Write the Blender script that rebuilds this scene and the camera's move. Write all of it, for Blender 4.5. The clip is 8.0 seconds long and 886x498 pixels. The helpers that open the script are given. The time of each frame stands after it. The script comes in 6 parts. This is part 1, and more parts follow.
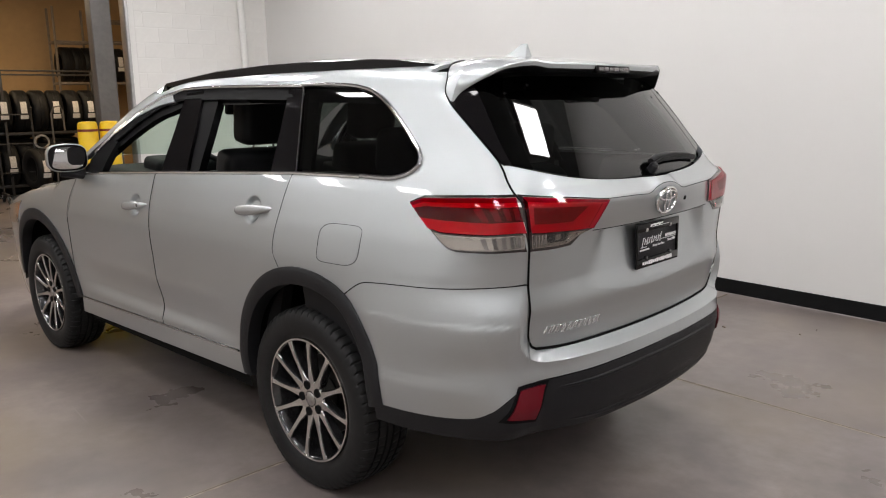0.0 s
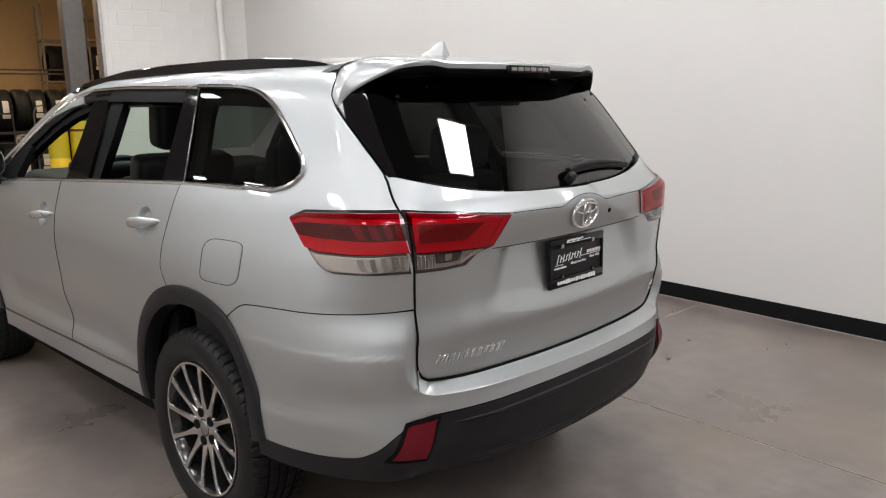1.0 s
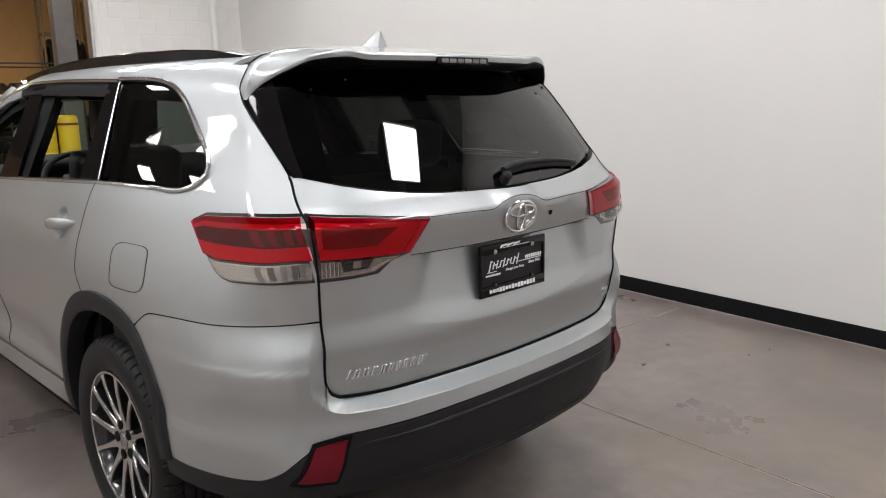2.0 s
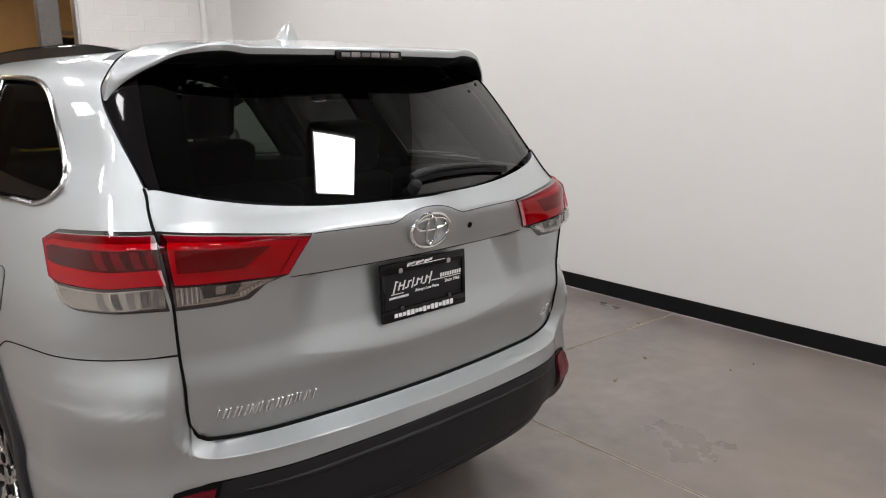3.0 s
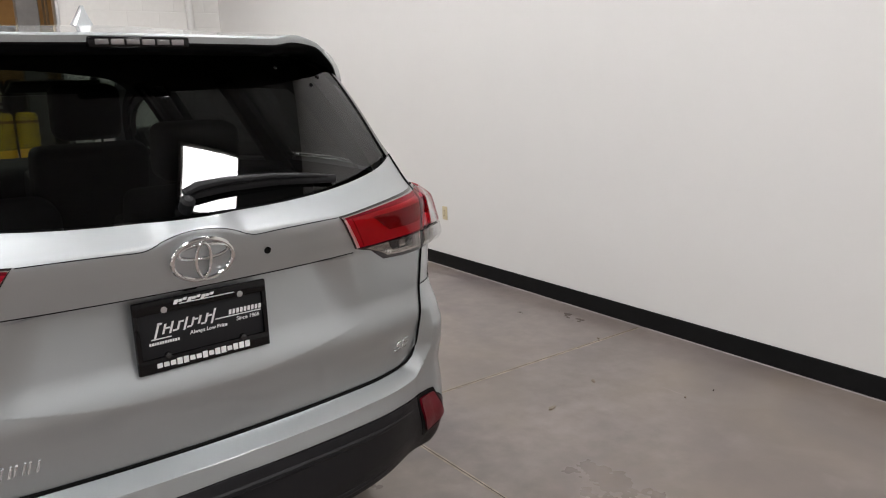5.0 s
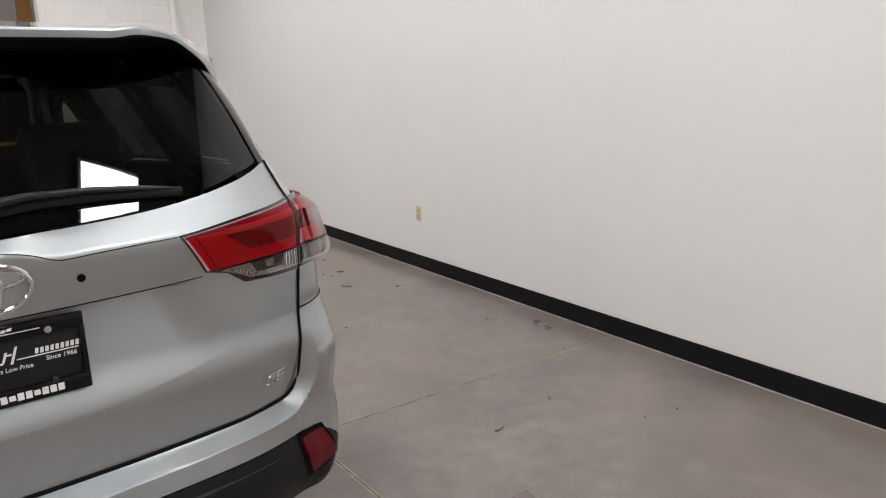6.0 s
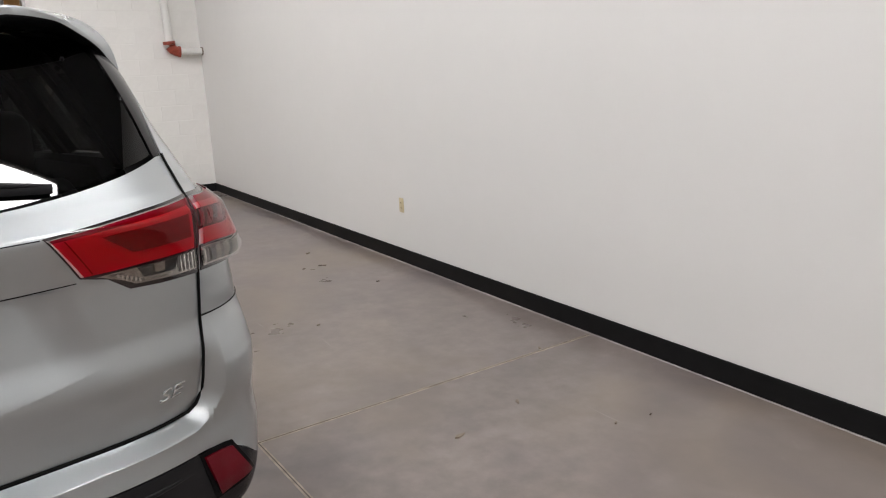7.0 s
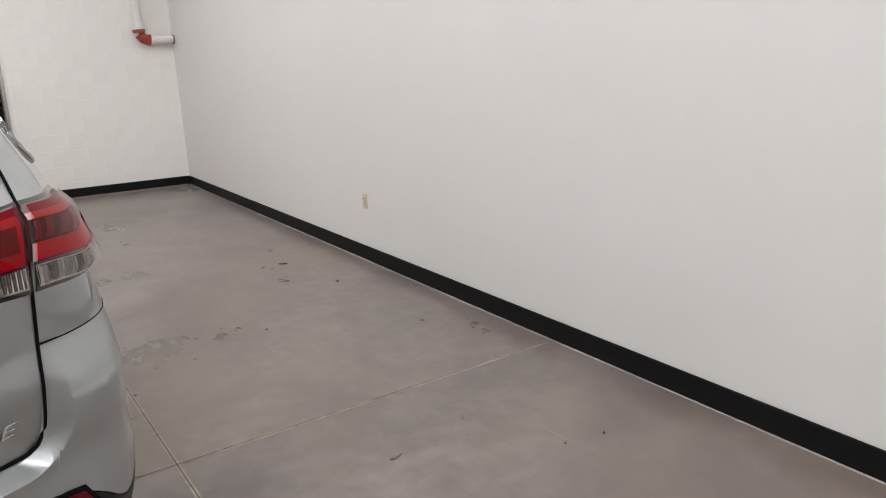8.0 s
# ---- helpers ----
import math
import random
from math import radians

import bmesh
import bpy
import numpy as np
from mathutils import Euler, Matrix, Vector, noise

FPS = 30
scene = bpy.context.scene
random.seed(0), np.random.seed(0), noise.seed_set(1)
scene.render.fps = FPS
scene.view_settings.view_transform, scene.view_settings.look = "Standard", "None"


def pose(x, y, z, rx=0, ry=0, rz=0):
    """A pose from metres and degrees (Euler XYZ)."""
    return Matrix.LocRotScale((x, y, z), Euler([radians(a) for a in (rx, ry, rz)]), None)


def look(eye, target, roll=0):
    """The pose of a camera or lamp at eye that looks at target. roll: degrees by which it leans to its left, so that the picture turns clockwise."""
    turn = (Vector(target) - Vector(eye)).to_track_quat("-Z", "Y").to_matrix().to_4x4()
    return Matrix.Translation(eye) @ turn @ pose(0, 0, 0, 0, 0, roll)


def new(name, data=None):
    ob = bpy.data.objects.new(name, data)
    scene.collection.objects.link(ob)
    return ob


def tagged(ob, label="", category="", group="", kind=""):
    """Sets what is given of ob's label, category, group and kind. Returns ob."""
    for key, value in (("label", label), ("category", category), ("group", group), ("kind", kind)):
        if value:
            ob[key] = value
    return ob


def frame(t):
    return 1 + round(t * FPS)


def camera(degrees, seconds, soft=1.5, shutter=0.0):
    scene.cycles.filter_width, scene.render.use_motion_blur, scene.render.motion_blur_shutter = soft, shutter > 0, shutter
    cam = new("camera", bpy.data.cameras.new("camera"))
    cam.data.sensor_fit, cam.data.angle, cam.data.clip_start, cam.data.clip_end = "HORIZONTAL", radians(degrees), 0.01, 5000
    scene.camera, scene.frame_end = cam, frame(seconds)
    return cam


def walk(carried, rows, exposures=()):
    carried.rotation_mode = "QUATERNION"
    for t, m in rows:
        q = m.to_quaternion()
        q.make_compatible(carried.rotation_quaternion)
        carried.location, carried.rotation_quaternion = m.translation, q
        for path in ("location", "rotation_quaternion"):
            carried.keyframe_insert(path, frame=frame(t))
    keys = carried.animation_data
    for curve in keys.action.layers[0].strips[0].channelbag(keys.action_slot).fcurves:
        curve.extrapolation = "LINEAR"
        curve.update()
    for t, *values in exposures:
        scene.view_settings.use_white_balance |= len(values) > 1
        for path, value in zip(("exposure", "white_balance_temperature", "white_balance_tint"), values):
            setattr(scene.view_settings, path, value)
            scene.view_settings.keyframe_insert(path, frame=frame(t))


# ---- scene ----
cam = camera(60.5, 8.0, soft=1.1)
PATH = [
    (0, (-2.594, -2.39, 1.517), (-1.18, -1.026, 1.146), -1.1),
    (0.5, (-2.393, -2.407, 1.523), (-0.986, -1.036, 1.149), -1.2),
    (1, (-2.143, -2.484, 1.528), (-0.745, -1.104, 1.153), -1.1),
    (1.5, (-1.985, -2.542, 1.526), (-0.6, -1.151, 1.143), -1.1),
    (3, (-1.382, -2.588, 1.525), (-0.051, -1.15, 1.126), -1.4),
    (3.5, (-1.166, -2.649, 1.524), (0.148, -1.194, 1.126), -1.8),
    (4, (-1.008, -2.691, 1.515), (0.283, -1.216, 1.114), -1.8),
    (5.5, (-0.43, -2.643, 1.509), (0.813, -1.134, 1.088), -2.3),
    (6, (-0.202, -2.666, 1.505), (1.02, -1.142, 1.076), -2.6),
    (6.5, (-0.064, -2.691, 1.498), (1.137, -1.154, 1.057), -2.7),
    (7, (0.098, -2.662, 1.482), (1.289, -1.121, 1.028), -2.9),
    (7.5, (0.28, -2.636, 1.484), (1.469, -1.097, 1.015), -3.0),
    (8, (0.451, -2.603, 1.466), (1.644, -1.07, 0.987), -2.8),
]
walk(cam, [(t, look(eye, target, roll)) for t, eye, target, roll in PATH], exposures=[(0.0, -0.28), (8.0, -0.28)])

# ---- world and light ----
world = bpy.data.worlds.new("world")
scene.world = world
world.use_nodes = True
world.node_tree.nodes["Background"].inputs[0].default_value = (0.75, 0.8, 0.9, 1)
world.node_tree.nodes["Background"].inputs[1].default_value = 0.05

LAMP_POWER = 36.5


# ---- materials ----
def mat(name, color, rough=0.5, metal=0.0, coat=0.0, noise_scale=0.0, vary=0.0, bump=0.0, bump_scale=200.0, big=0.0, big_scale=1.5, rough_vary=0.0, spec=0.5):
    """A painted or moulded surface: base colour with fine and broad variation, relief and uneven gloss."""
    m = bpy.data.materials.new(name)
    m.use_nodes = True
    nt = m.node_tree
    b = nt.nodes["Principled BSDF"]
    b.inputs["Base Color"].default_value = (*color, 1)
    b.inputs["Roughness"].default_value = rough
    b.inputs["Metallic"].default_value = metal
    b.inputs["Coat Weight"].default_value = coat
    b.inputs["Coat Roughness"].default_value = 0.03
    b.inputs["Specular IOR Level"].default_value = spec
    co = nt.nodes.new("ShaderNodeTexCoord")
    last = None
    for scale, amount in ((noise_scale, vary), (big_scale, big)):
        if amount <= 0:
            continue
        n = nt.nodes.new("ShaderNodeTexNoise")
        n.inputs["Scale"].default_value = scale
        n.inputs["Detail"].default_value = 6
        n.inputs["Roughness"].default_value = 0.6
        nt.links.new(co.outputs["Object"], n.inputs["Vector"])
        r = nt.nodes.new("ShaderNodeMapRange")
        r.inputs["From Min"].default_value, r.inputs["From Max"].default_value = 0.3, 0.7
        r.inputs["To Min"].default_value, r.inputs["To Max"].default_value = 1 - amount, 1 + amount
        nt.links.new(n.outputs["Fac"], r.inputs["Value"])
        mx = nt.nodes.new("ShaderNodeMix")
        mx.data_type, mx.blend_type = "RGBA", "MULTIPLY"
        mx.inputs["Factor"].default_value = 1
        if last is None:
            mx.inputs[6].default_value = (*color, 1)
        else:
            nt.links.new(last, mx.inputs[6])
        nt.links.new(r.outputs["Result"], mx.inputs[7])
        last = mx.outputs[2]
        if rough_vary > 0:
            rr = nt.nodes.new("ShaderNodeMapRange")
            rr.inputs["From Min"].default_value, rr.inputs["From Max"].default_value = 0.3, 0.7
            rr.inputs["To Min"].default_value, rr.inputs["To Max"].default_value = rough - rough_vary, rough + rough_vary
            nt.links.new(n.outputs["Fac"], rr.inputs["Value"])
            nt.links.new(rr.outputs["Result"], b.inputs["Roughness"])
    if last is not None:
        nt.links.new(last, b.inputs["Base Color"])
    if bump > 0:
        n = nt.nodes.new("ShaderNodeTexNoise")
        n.inputs["Scale"].default_value = bump_scale
        n.inputs["Detail"].default_value = 4
        nt.links.new(co.outputs["Object"], n.inputs["Vector"])
        bp = nt.nodes.new("ShaderNodeBump")
        bp.inputs["Strength"].default_value = bump
        bp.inputs["Distance"].default_value = 0.002
        nt.links.new(n.outputs["Fac"], bp.inputs["Height"])
        nt.links.new(bp.outputs["Normal"], b.inputs["Normal"])
    return m


def glass_mat(name, tint, gloss_rough=0.0, least=0.075):
    """A pane: tinted see-through, with mirror gloss by Fresnel."""
    m = bpy.data.materials.new(name)
    m.use_nodes = True
    nt = m.node_tree
    nt.nodes.remove(nt.nodes["Principled BSDF"])
    tr, gl = nt.nodes.new("ShaderNodeBsdfTransparent"), nt.nodes.new("ShaderNodeBsdfGlossy")
    tr.inputs["Color"].default_value = (*tint, 1)
    gl.inputs["Roughness"].default_value = gloss_rough
    lw, mx = nt.nodes.new("ShaderNodeLayerWeight"), nt.nodes.new("ShaderNodeMixShader")
    lw.inputs["Blend"].default_value = 0.5
    pw, rg = nt.nodes.new("ShaderNodeMath"), nt.nodes.new("ShaderNodeMapRange")
    pw.operation = "POWER"
    pw.inputs[1].default_value = 5.0
    rg.inputs["To Min"].default_value = least
    nt.links.new(lw.outputs["Facing"], pw.inputs[0])
    nt.links.new(pw.outputs[0], rg.inputs["Value"])
    nt.links.new(rg.outputs["Result"], mx.inputs[0])
    nt.links.new(tr.outputs[0], mx.inputs[1])
    nt.links.new(gl.outputs[0], mx.inputs[2])
    nt.links.new(mx.outputs[0], nt.nodes["Material Output"].inputs["Surface"])
    return m


def glow_mat(name, color, strength):
    m = bpy.data.materials.new(name)
    m.use_nodes = True
    b = m.node_tree.nodes["Principled BSDF"]
    b.inputs["Base Color"].default_value = (0.8, 0.8, 0.8, 1)
    b.inputs["Emission Color"].default_value = (*color, 1)
    b.inputs["Emission Strength"].default_value = strength
    return m


def concrete_mat():
    """Sealed purple-grey concrete with brown drifts, dull stains, pale scuffs and fine scratches."""
    m = mat("sealed_concrete", (0.188, 0.159, 0.147), rough=0.31, noise_scale=9, vary=0.16, big=0.38, big_scale=0.9, rough_vary=0.06, bump=0.05, bump_scale=60)
    nt = m.node_tree
    b = nt.nodes["Principled BSDF"]
    co = next(n for n in nt.nodes if n.type == "TEX_COORD")

    def layer(src, scale, detail, warp, lo, hi, most, color, stretch=None):
        n = nt.nodes.new("ShaderNodeTexNoise")
        n.inputs["Scale"].default_value, n.inputs["Detail"].default_value, n.inputs["Distortion"].default_value = scale, detail, warp
        if stretch:
            mp = nt.nodes.new("ShaderNodeMapping")
            mp.inputs["Rotation"].default_value, mp.inputs["Scale"].default_value = (0, 0, stretch[0]), (stretch[1], stretch[2], 1)
            nt.links.new(co.outputs["Object"], mp.inputs["Vector"])
            nt.links.new(mp.outputs["Vector"], n.inputs["Vector"])
        else:
            nt.links.new(co.outputs["Object"], n.inputs["Vector"])
        r = nt.nodes.new("ShaderNodeMapRange")
        r.inputs["From Min"].default_value, r.inputs["From Max"].default_value, r.inputs["To Max"].default_value = lo, hi, most
        nt.links.new(n.outputs["Fac"], r.inputs["Value"])
        mx = nt.nodes.new("ShaderNodeMix")
        mx.data_type = "RGBA"
        nt.links.new(r.outputs["Result"], mx.inputs["Factor"])
        nt.links.new(src, mx.inputs[6])
        mx.inputs[7].default_value = (*color, 1)
        return mx.outputs[2]

    c = b.inputs["Base Color"].links[0].from_socket
    c = layer(c, 0.55, 4, 0.4, 0.45, 0.58, 0.70, (0.195, 0.157, 0.122))
    c = layer(c, 1.0, 3.5, 0.7, 0.46, 0.66, 0.62, (0.098, 0.083, 0.087))
    c = layer(c, 1.9, 4, 0.8, 0.55, 0.76, 0.36, (0.235, 0.203, 0.187))
    c = layer(c, 5.0, 3, 0.4, 0.60, 0.80, 0.22, (0.27, 0.24, 0.225))
    c = layer(c, 2.0, 3, 0.3, 0.73, 0.77, 0.30, (0.33, 0.30, 0.28), (0.5, 0.35, 9.0))
    c = layer(c, 2.3, 3, 0.3, 0.74, 0.78, 0.28, (0.33, 0.30, 0.28), (1.9, 0.4, 10.0))
    nt.links.new(c, b.inputs["Base Color"])
    return m


def silver_mat():
    """Metallic silver car paint: flake sparkle under clear lacquer."""
    m = mat("silver_paint", (0.438, 0.463, 0.472), rough=0.44, metal=0.93, coat=1.0, noise_scale=900, vary=0.05)
    return m


SILVER = silver_mat()
BLACK_GLOSS = mat("gloss_black_trim", (0.006, 0.0055, 0.006), rough=0.07, coat=0.0, spec=0.22)
SEAL_BLACK = mat("matt_black_seal", (0.006, 0.006, 0.0065), rough=0.45, spec=0.05)
BLACK_PLASTIC = mat("grained_dark_plastic", (0.0115, 0.0115, 0.013), rough=0.47, spec=0.22, bump=0.25, bump_scale=900, big=0.08, big_scale=3)
DARK = mat("dark_gap", (0.004, 0.004, 0.004), rough=0.9, spec=0.1)
RUBBER = mat("tyre_rubber", (0.010, 0.010, 0.0103), rough=0.55, spec=0.22, noise_scale=30, vary=0.2, bump=0.2, bump_scale=300)
MACHINED = mat("machined_alloy", (0.60, 0.58, 0.56), rough=0.26, metal=1.0, noise_scale=120, vary=0.06)
ALLOY_BLACK = mat("black_alloy", (0.014, 0.014, 0.015), rough=0.18, coat=0.5)
STEEL_DISC = mat("brake_disc", (0.030, 0.029, 0.028), rough=0.4, metal=1.0, noise_scale=60, vary=0.15)
LETTER = mat("bright_letter_metal", (0.66, 0.66, 0.66), rough=0.26, metal=0.65)
CHROME = mat("chrome", (0.74, 0.74, 0.74), rough=0.12, metal=1.0)
SATIN_CHROME = mat("satin_chrome", (0.46, 0.46, 0.46), rough=0.2, metal=1.0)
RED_LENS = glass_mat("red_lens", (0.68, 0.002, 0.045), 0.015, 0.035)
CLEAR_LENS = glass_mat("clear_lens", (0.93, 0.92, 0.91), 0.015, 0.04)
LAMP_BACK = mat("pale_lamp_reflector", (0.66, 0.62, 0.62), rough=0.45, noise_scale=300, vary=0.06)
LAMP_SMOKE = mat("smoked_lamp_insert", (0.21, 0.19, 0.19), rough=0.3, noise_scale=60, vary=0.12)
LAMP_DEEP = mat("deep_lamp_housing", (0.07, 0.065, 0.065), rough=0.25, noise_scale=40, vary=0.3)
LAMP_SILVER = mat("lamp_reflector_silver", (0.40, 0.375, 0.35), rough=0.18, metal=0.9, noise_scale=120, vary=0.25)
HEAD_LENS = mat("head_lamp_lens", (0.30, 0.29, 0.28), rough=0.12, metal=0.5, coat=1.0)
LAMP_SHELL = mat("dark_lamp_shell", (0.020, 0.013, 0.014), rough=0.15, coat=0.6)
LAMP_GREY = mat("lamp_inner_grey", (0.16, 0.15, 0.15), rough=0.25, metal=0.4, coat=1.0)
REFLECTOR_RED = mat("red_reflector", (0.105, 0.002, 0.008), rough=0.3, metal=0.0, spec=0.2, coat=0.15, bump=0.3, bump_scale=500)
AMBER = mat("amber_lens", (0.5, 0.17, 0.05), rough=0.1, coat=1.0)
PRIVACY = glass_mat("privacy_glass", (0.125, 0.13, 0.128))
CLEAR_GLASS = glass_mat("green_clear_glass", (0.64, 0.77, 0.68))
LEATHER = mat("black_leather", (0.016, 0.016, 0.018), rough=0.5, noise_scale=40, vary=0.2, bump=0.3, bump_scale=350)
CABIN = mat("dark_cabin_trim", (0.013, 0.013, 0.014), rough=0.6, spec=0.2, bump=0.1, bump_scale=500)
HEADLINER = mat("grey_headliner", (0.05, 0.05, 0.05), rough=0.9, bump=0.1, bump_scale=600)
WHITE_PRINT = mat("white_print", (0.75, 0.75, 0.75), rough=0.5)
WALL_WHITE = mat("white_wall_paint", (0.69, 0.683, 0.668), rough=0.55, noise_scale=5, vary=0.006, big=0.018, big_scale=0.5)
SHOP_GREY = mat("grey_wall_paint", (0.62, 0.61, 0.60), rough=0.6, noise_scale=10, vary=0.05, big=0.1)
BLOCK_WHITE = mat("white_painted_block", (0.79, 0.778, 0.75), rough=0.6, noise_scale=20, vary=0.015, big=0.02, big_scale=1.1, bump=0.10, bump_scale=45)
BASE_BLACK = mat("black_rubber_base", (0.006, 0.006, 0.0065), rough=0.55, noise_scale=12, vary=0.2, spec=0.15)
CONCRETE = concrete_mat()
JOINT_EDGE = mat("worn_joint_edge", (0.30, 0.255, 0.21), rough=0.7, noise_scale=18, vary=0.3, big=0.25, big_scale=2)
JOINT_DARK = mat("joint_filler", (0.085, 0.066, 0.05), rough=0.8, noise_scale=25, vary=0.3)
CEILING = mat("dark_ceiling", (0.13, 0.13, 0.132), rough=0.8, big=0.1)
TAN_WALL = mat("tan_wall", (0.50, 0.33, 0.16), rough=0.75, noise_scale=8, vary=0.05, big=0.08, big_scale=0.6)
STEEL_GREY = mat("grey_steel_paint", (0.105, 0.095, 0.087), rough=0.42, noise_scale=18, vary=0.12, big=0.15, big_scale=2)
GALV = mat("galvanised_steel", (0.42, 0.41, 0.40), rough=0.38, metal=0.7, noise_scale=25, vary=0.12)
RACK_STEEL = mat("dark_rack_steel", (0.024, 0.022, 0.021), rough=0.5, noise_scale=20, vary=0.2)
RACK_TAN = mat("weathered_rack_steel", (0.20, 0.16, 0.12), rough=0.55, noise_scale=14, vary=0.25)
YELLOW = mat("yellow_plastic", (0.72, 0.47, 0.015), rough=0.42, noise_scale=10, vary=0.05)
RED_TAPE = mat("dark_red_tape", (0.16, 0.02, 0.015), rough=0.5)
PIPE_WHITE = mat("white_pipe_paint", (0.74, 0.735, 0.71), rough=0.4, noise_scale=30, vary=0.03)
PIPE_RED = mat("red_oxide_paint", (0.30, 0.055, 0.03), rough=0.5, noise_scale=30, vary=0.25)
IVORY = mat("ivory_plastic", (0.55, 0.47, 0.30), rough=0.4)
LABEL_WHITE = mat("paper_label", (0.62, 0.60, 0.57), rough=0.6, noise_scale=40, vary=0.25)
LIGHT_GLOW = glow_mat("light_diffuser", (1.0, 0.975, 0.975), LAMP_POWER)
STORE_FILL_GLOW = glow_mat("store_fill_diffuser", (1.0, 0.74, 0.45), 95.0)


# ---- builders ----
def mesh_object(name, verts, faces, material, normals=None, smooth=True):
    me = bpy.data.meshes.new(name)
    me.from_pydata([tuple(map(float, v)) for v in verts], [], [tuple(int(i) for i in f) for f in faces])
    me.update()
    if smooth:
        me.shade_smooth()
    if normals is not None:
        me.normals_split_custom_set_from_vertices([tuple(map(float, n)) for n in normals])
    me.materials.append(material)
    return new(name, me)


def part(name, bm, material, parent=None, label="", smooth=True, angle=35):
    """Links a bmesh, or a pair (verts, faces), as ONE mesh object under a thing or a part."""
    if isinstance(bm, tuple):
        v, f = bm
        bm = bmesh.new()
        vs = [bm.verts.new(tuple(map(float, p))) for p in v]
        for q in f:
            try:
                bm.faces.new([vs[int(i)] for i in q])
            except ValueError:
                pass
    bmesh.ops.recalc_face_normals(bm, faces=bm.faces)
    me = bpy.data.meshes.new(name)
    bm.to_mesh(me)
    bm.free()
    me.materials.append(material)
    if smooth:
        me.shade_smooth()
        me.set_sharp_from_angle(angle=radians(angle))
    ob = new(name, me)
    if parent is not None:
        ob.parent = parent
    if label:
        ob["label"] = label
    return ob


def box_bm(size, at=(0, 0, 0), bevel=0.0, seg=2, m=None, bm=None):
    bm = bm or bmesh.new()
    t = (m or Matrix()) @ Matrix.Translation(at) @ Matrix.Diagonal((*size, 1))
    made = bmesh.ops.create_cube(bm, size=1, matrix=t)["verts"]
    if bevel > 0:
        edges = list({e for v in made for e in v.link_edges})
        bmesh.ops.bevel(bm, geom=edges, offset=bevel, segments=seg, affect="EDGES", profile=0.5)
    return bm


def tube_bm(points, radius, sides=10, bm=None, closed=False, flat=1.0):
    """A bar swept along points; flat squeezes its section in height."""
    bm = bm or bmesh.new()
    pts = [Vector(p) for p in points]
    rings = []
    n = len(pts)
    for i, p in enumerate(pts):
        a, b = (pts[i - 1], pts[(i + 1) % n]) if closed else (pts[max(i - 1, 0)], pts[min(i + 1, n - 1)])
        d = (b - a).normalized()
        up = Vector((0, 0, 1)) if abs(d.z) < 0.95 else Vector((0, 1, 0))
        s = d.cross(up).normalized()
        u = s.cross(d).normalized()
        r = radius[i] if isinstance(radius, (list, tuple)) else radius
        rings.append([bm.verts.new(p + r * (math.cos(w) * s + flat * math.sin(w) * u)) for w in (2 * math.pi * (k + 0.5) / sides for k in range(sides))])
    for i in range(n if closed else n - 1):
        a, b = rings[i], rings[(i + 1) % n]
        for k in range(sides):
            bm.faces.new((a[k], a[(k + 1) % sides], b[(k + 1) % sides], b[k]))
    if not closed:
        bm.faces.new(rings[0][::-1])
        bm.faces.new(rings[-1])
    return bm


def lathe_bm(profile, seg=48, axis="x", at=(0, 0, 0), bm=None, closed=True):
    """Turns a profile of (along, radius) about an axis."""
    bm = bm or bmesh.new()
    rings = []
    for a, r in profile:
        ring = []
        for k in range(seg):
            w = 2 * math.pi * k / seg
            c, s = r * math.cos(w), r * math.sin(w)
            p = {"x": (a, c, s), "y": (c, a, s), "z": (c, s, a)}[axis]
            ring.append(bm.verts.new(Vector(p) + Vector(at)))
        rings.append(ring)
    pairs = list(zip(rings, rings[1:])) + ([(rings[-1], rings[0])] if closed else [])
    for a, b in pairs:
        for k in range(seg):
            bm.faces.new((a[k], a[(k + 1) % seg], b[(k + 1) % seg], b[k]))
    if not closed:
        for ring in (rings[0], rings[-1]):
            if (ring[0].co - ring[seg // 2].co).length > 1e-5:
                bm.faces.new(ring)
    return bm


def empty(name, m=None):
    ob = new(name)
    ob.empty_display_size = 0.2
    if m is not None:
        ob.matrix_basis = m
    return ob


# ---- the room: its own axes lie along the long wall (u) and away from it (v) ----
ROOM = pose(3.232, 0, 0, 0, 0, 90 - 6.71)  # local x runs along the wall, local y into the room
CORNER, OPENING, ROOM_H = 7.76, 2.05, 4.4


def room_part(name, bm, material, label, category, kind="structure", smooth=False):
    ob = part(name, bm, material, None, "", smooth=smooth)
    ob.matrix_basis = ROOM
    return tagged(ob, label, category, kind=kind)


FLOOR = room_part("floor", box_bm((34, 26, 0.2), (5, 6, -0.1)), CONCRETE, "mottled grey-brown sealed concrete floor with saw-cut joints", "floor")
room_part("wall_east", box_bm((CORNER + 10.2, 0.2, ROOM_H), ((CORNER - 9.8) / 2, -0.1, ROOM_H / 2)), WALL_WHITE, "smooth white painted wall above a black base", "wall")
room_part("ceiling", box_bm((34, 26, 0.2), (5, 6, ROOM_H + 0.1)), CEILING, "plain dark warehouse ceiling", "ceiling")
# South and west walls stay out of view, added to feed the car's reflections.
room_part("unseen_wall_south", box_bm((0.2, 12.0, ROOM_H), (-9.9, 6, ROOM_H / 2)), SHOP_GREY, "unseen grey wall added to close the room and feed the car's reflections", "wall")
room_part("unseen_wall_west", box_bm((27.6, 0.2, ROOM_H), (4, 10.2, ROOM_H / 2)), WALL_WHITE, "unseen white wall added to close the room and brighten the car's left side", "wall")
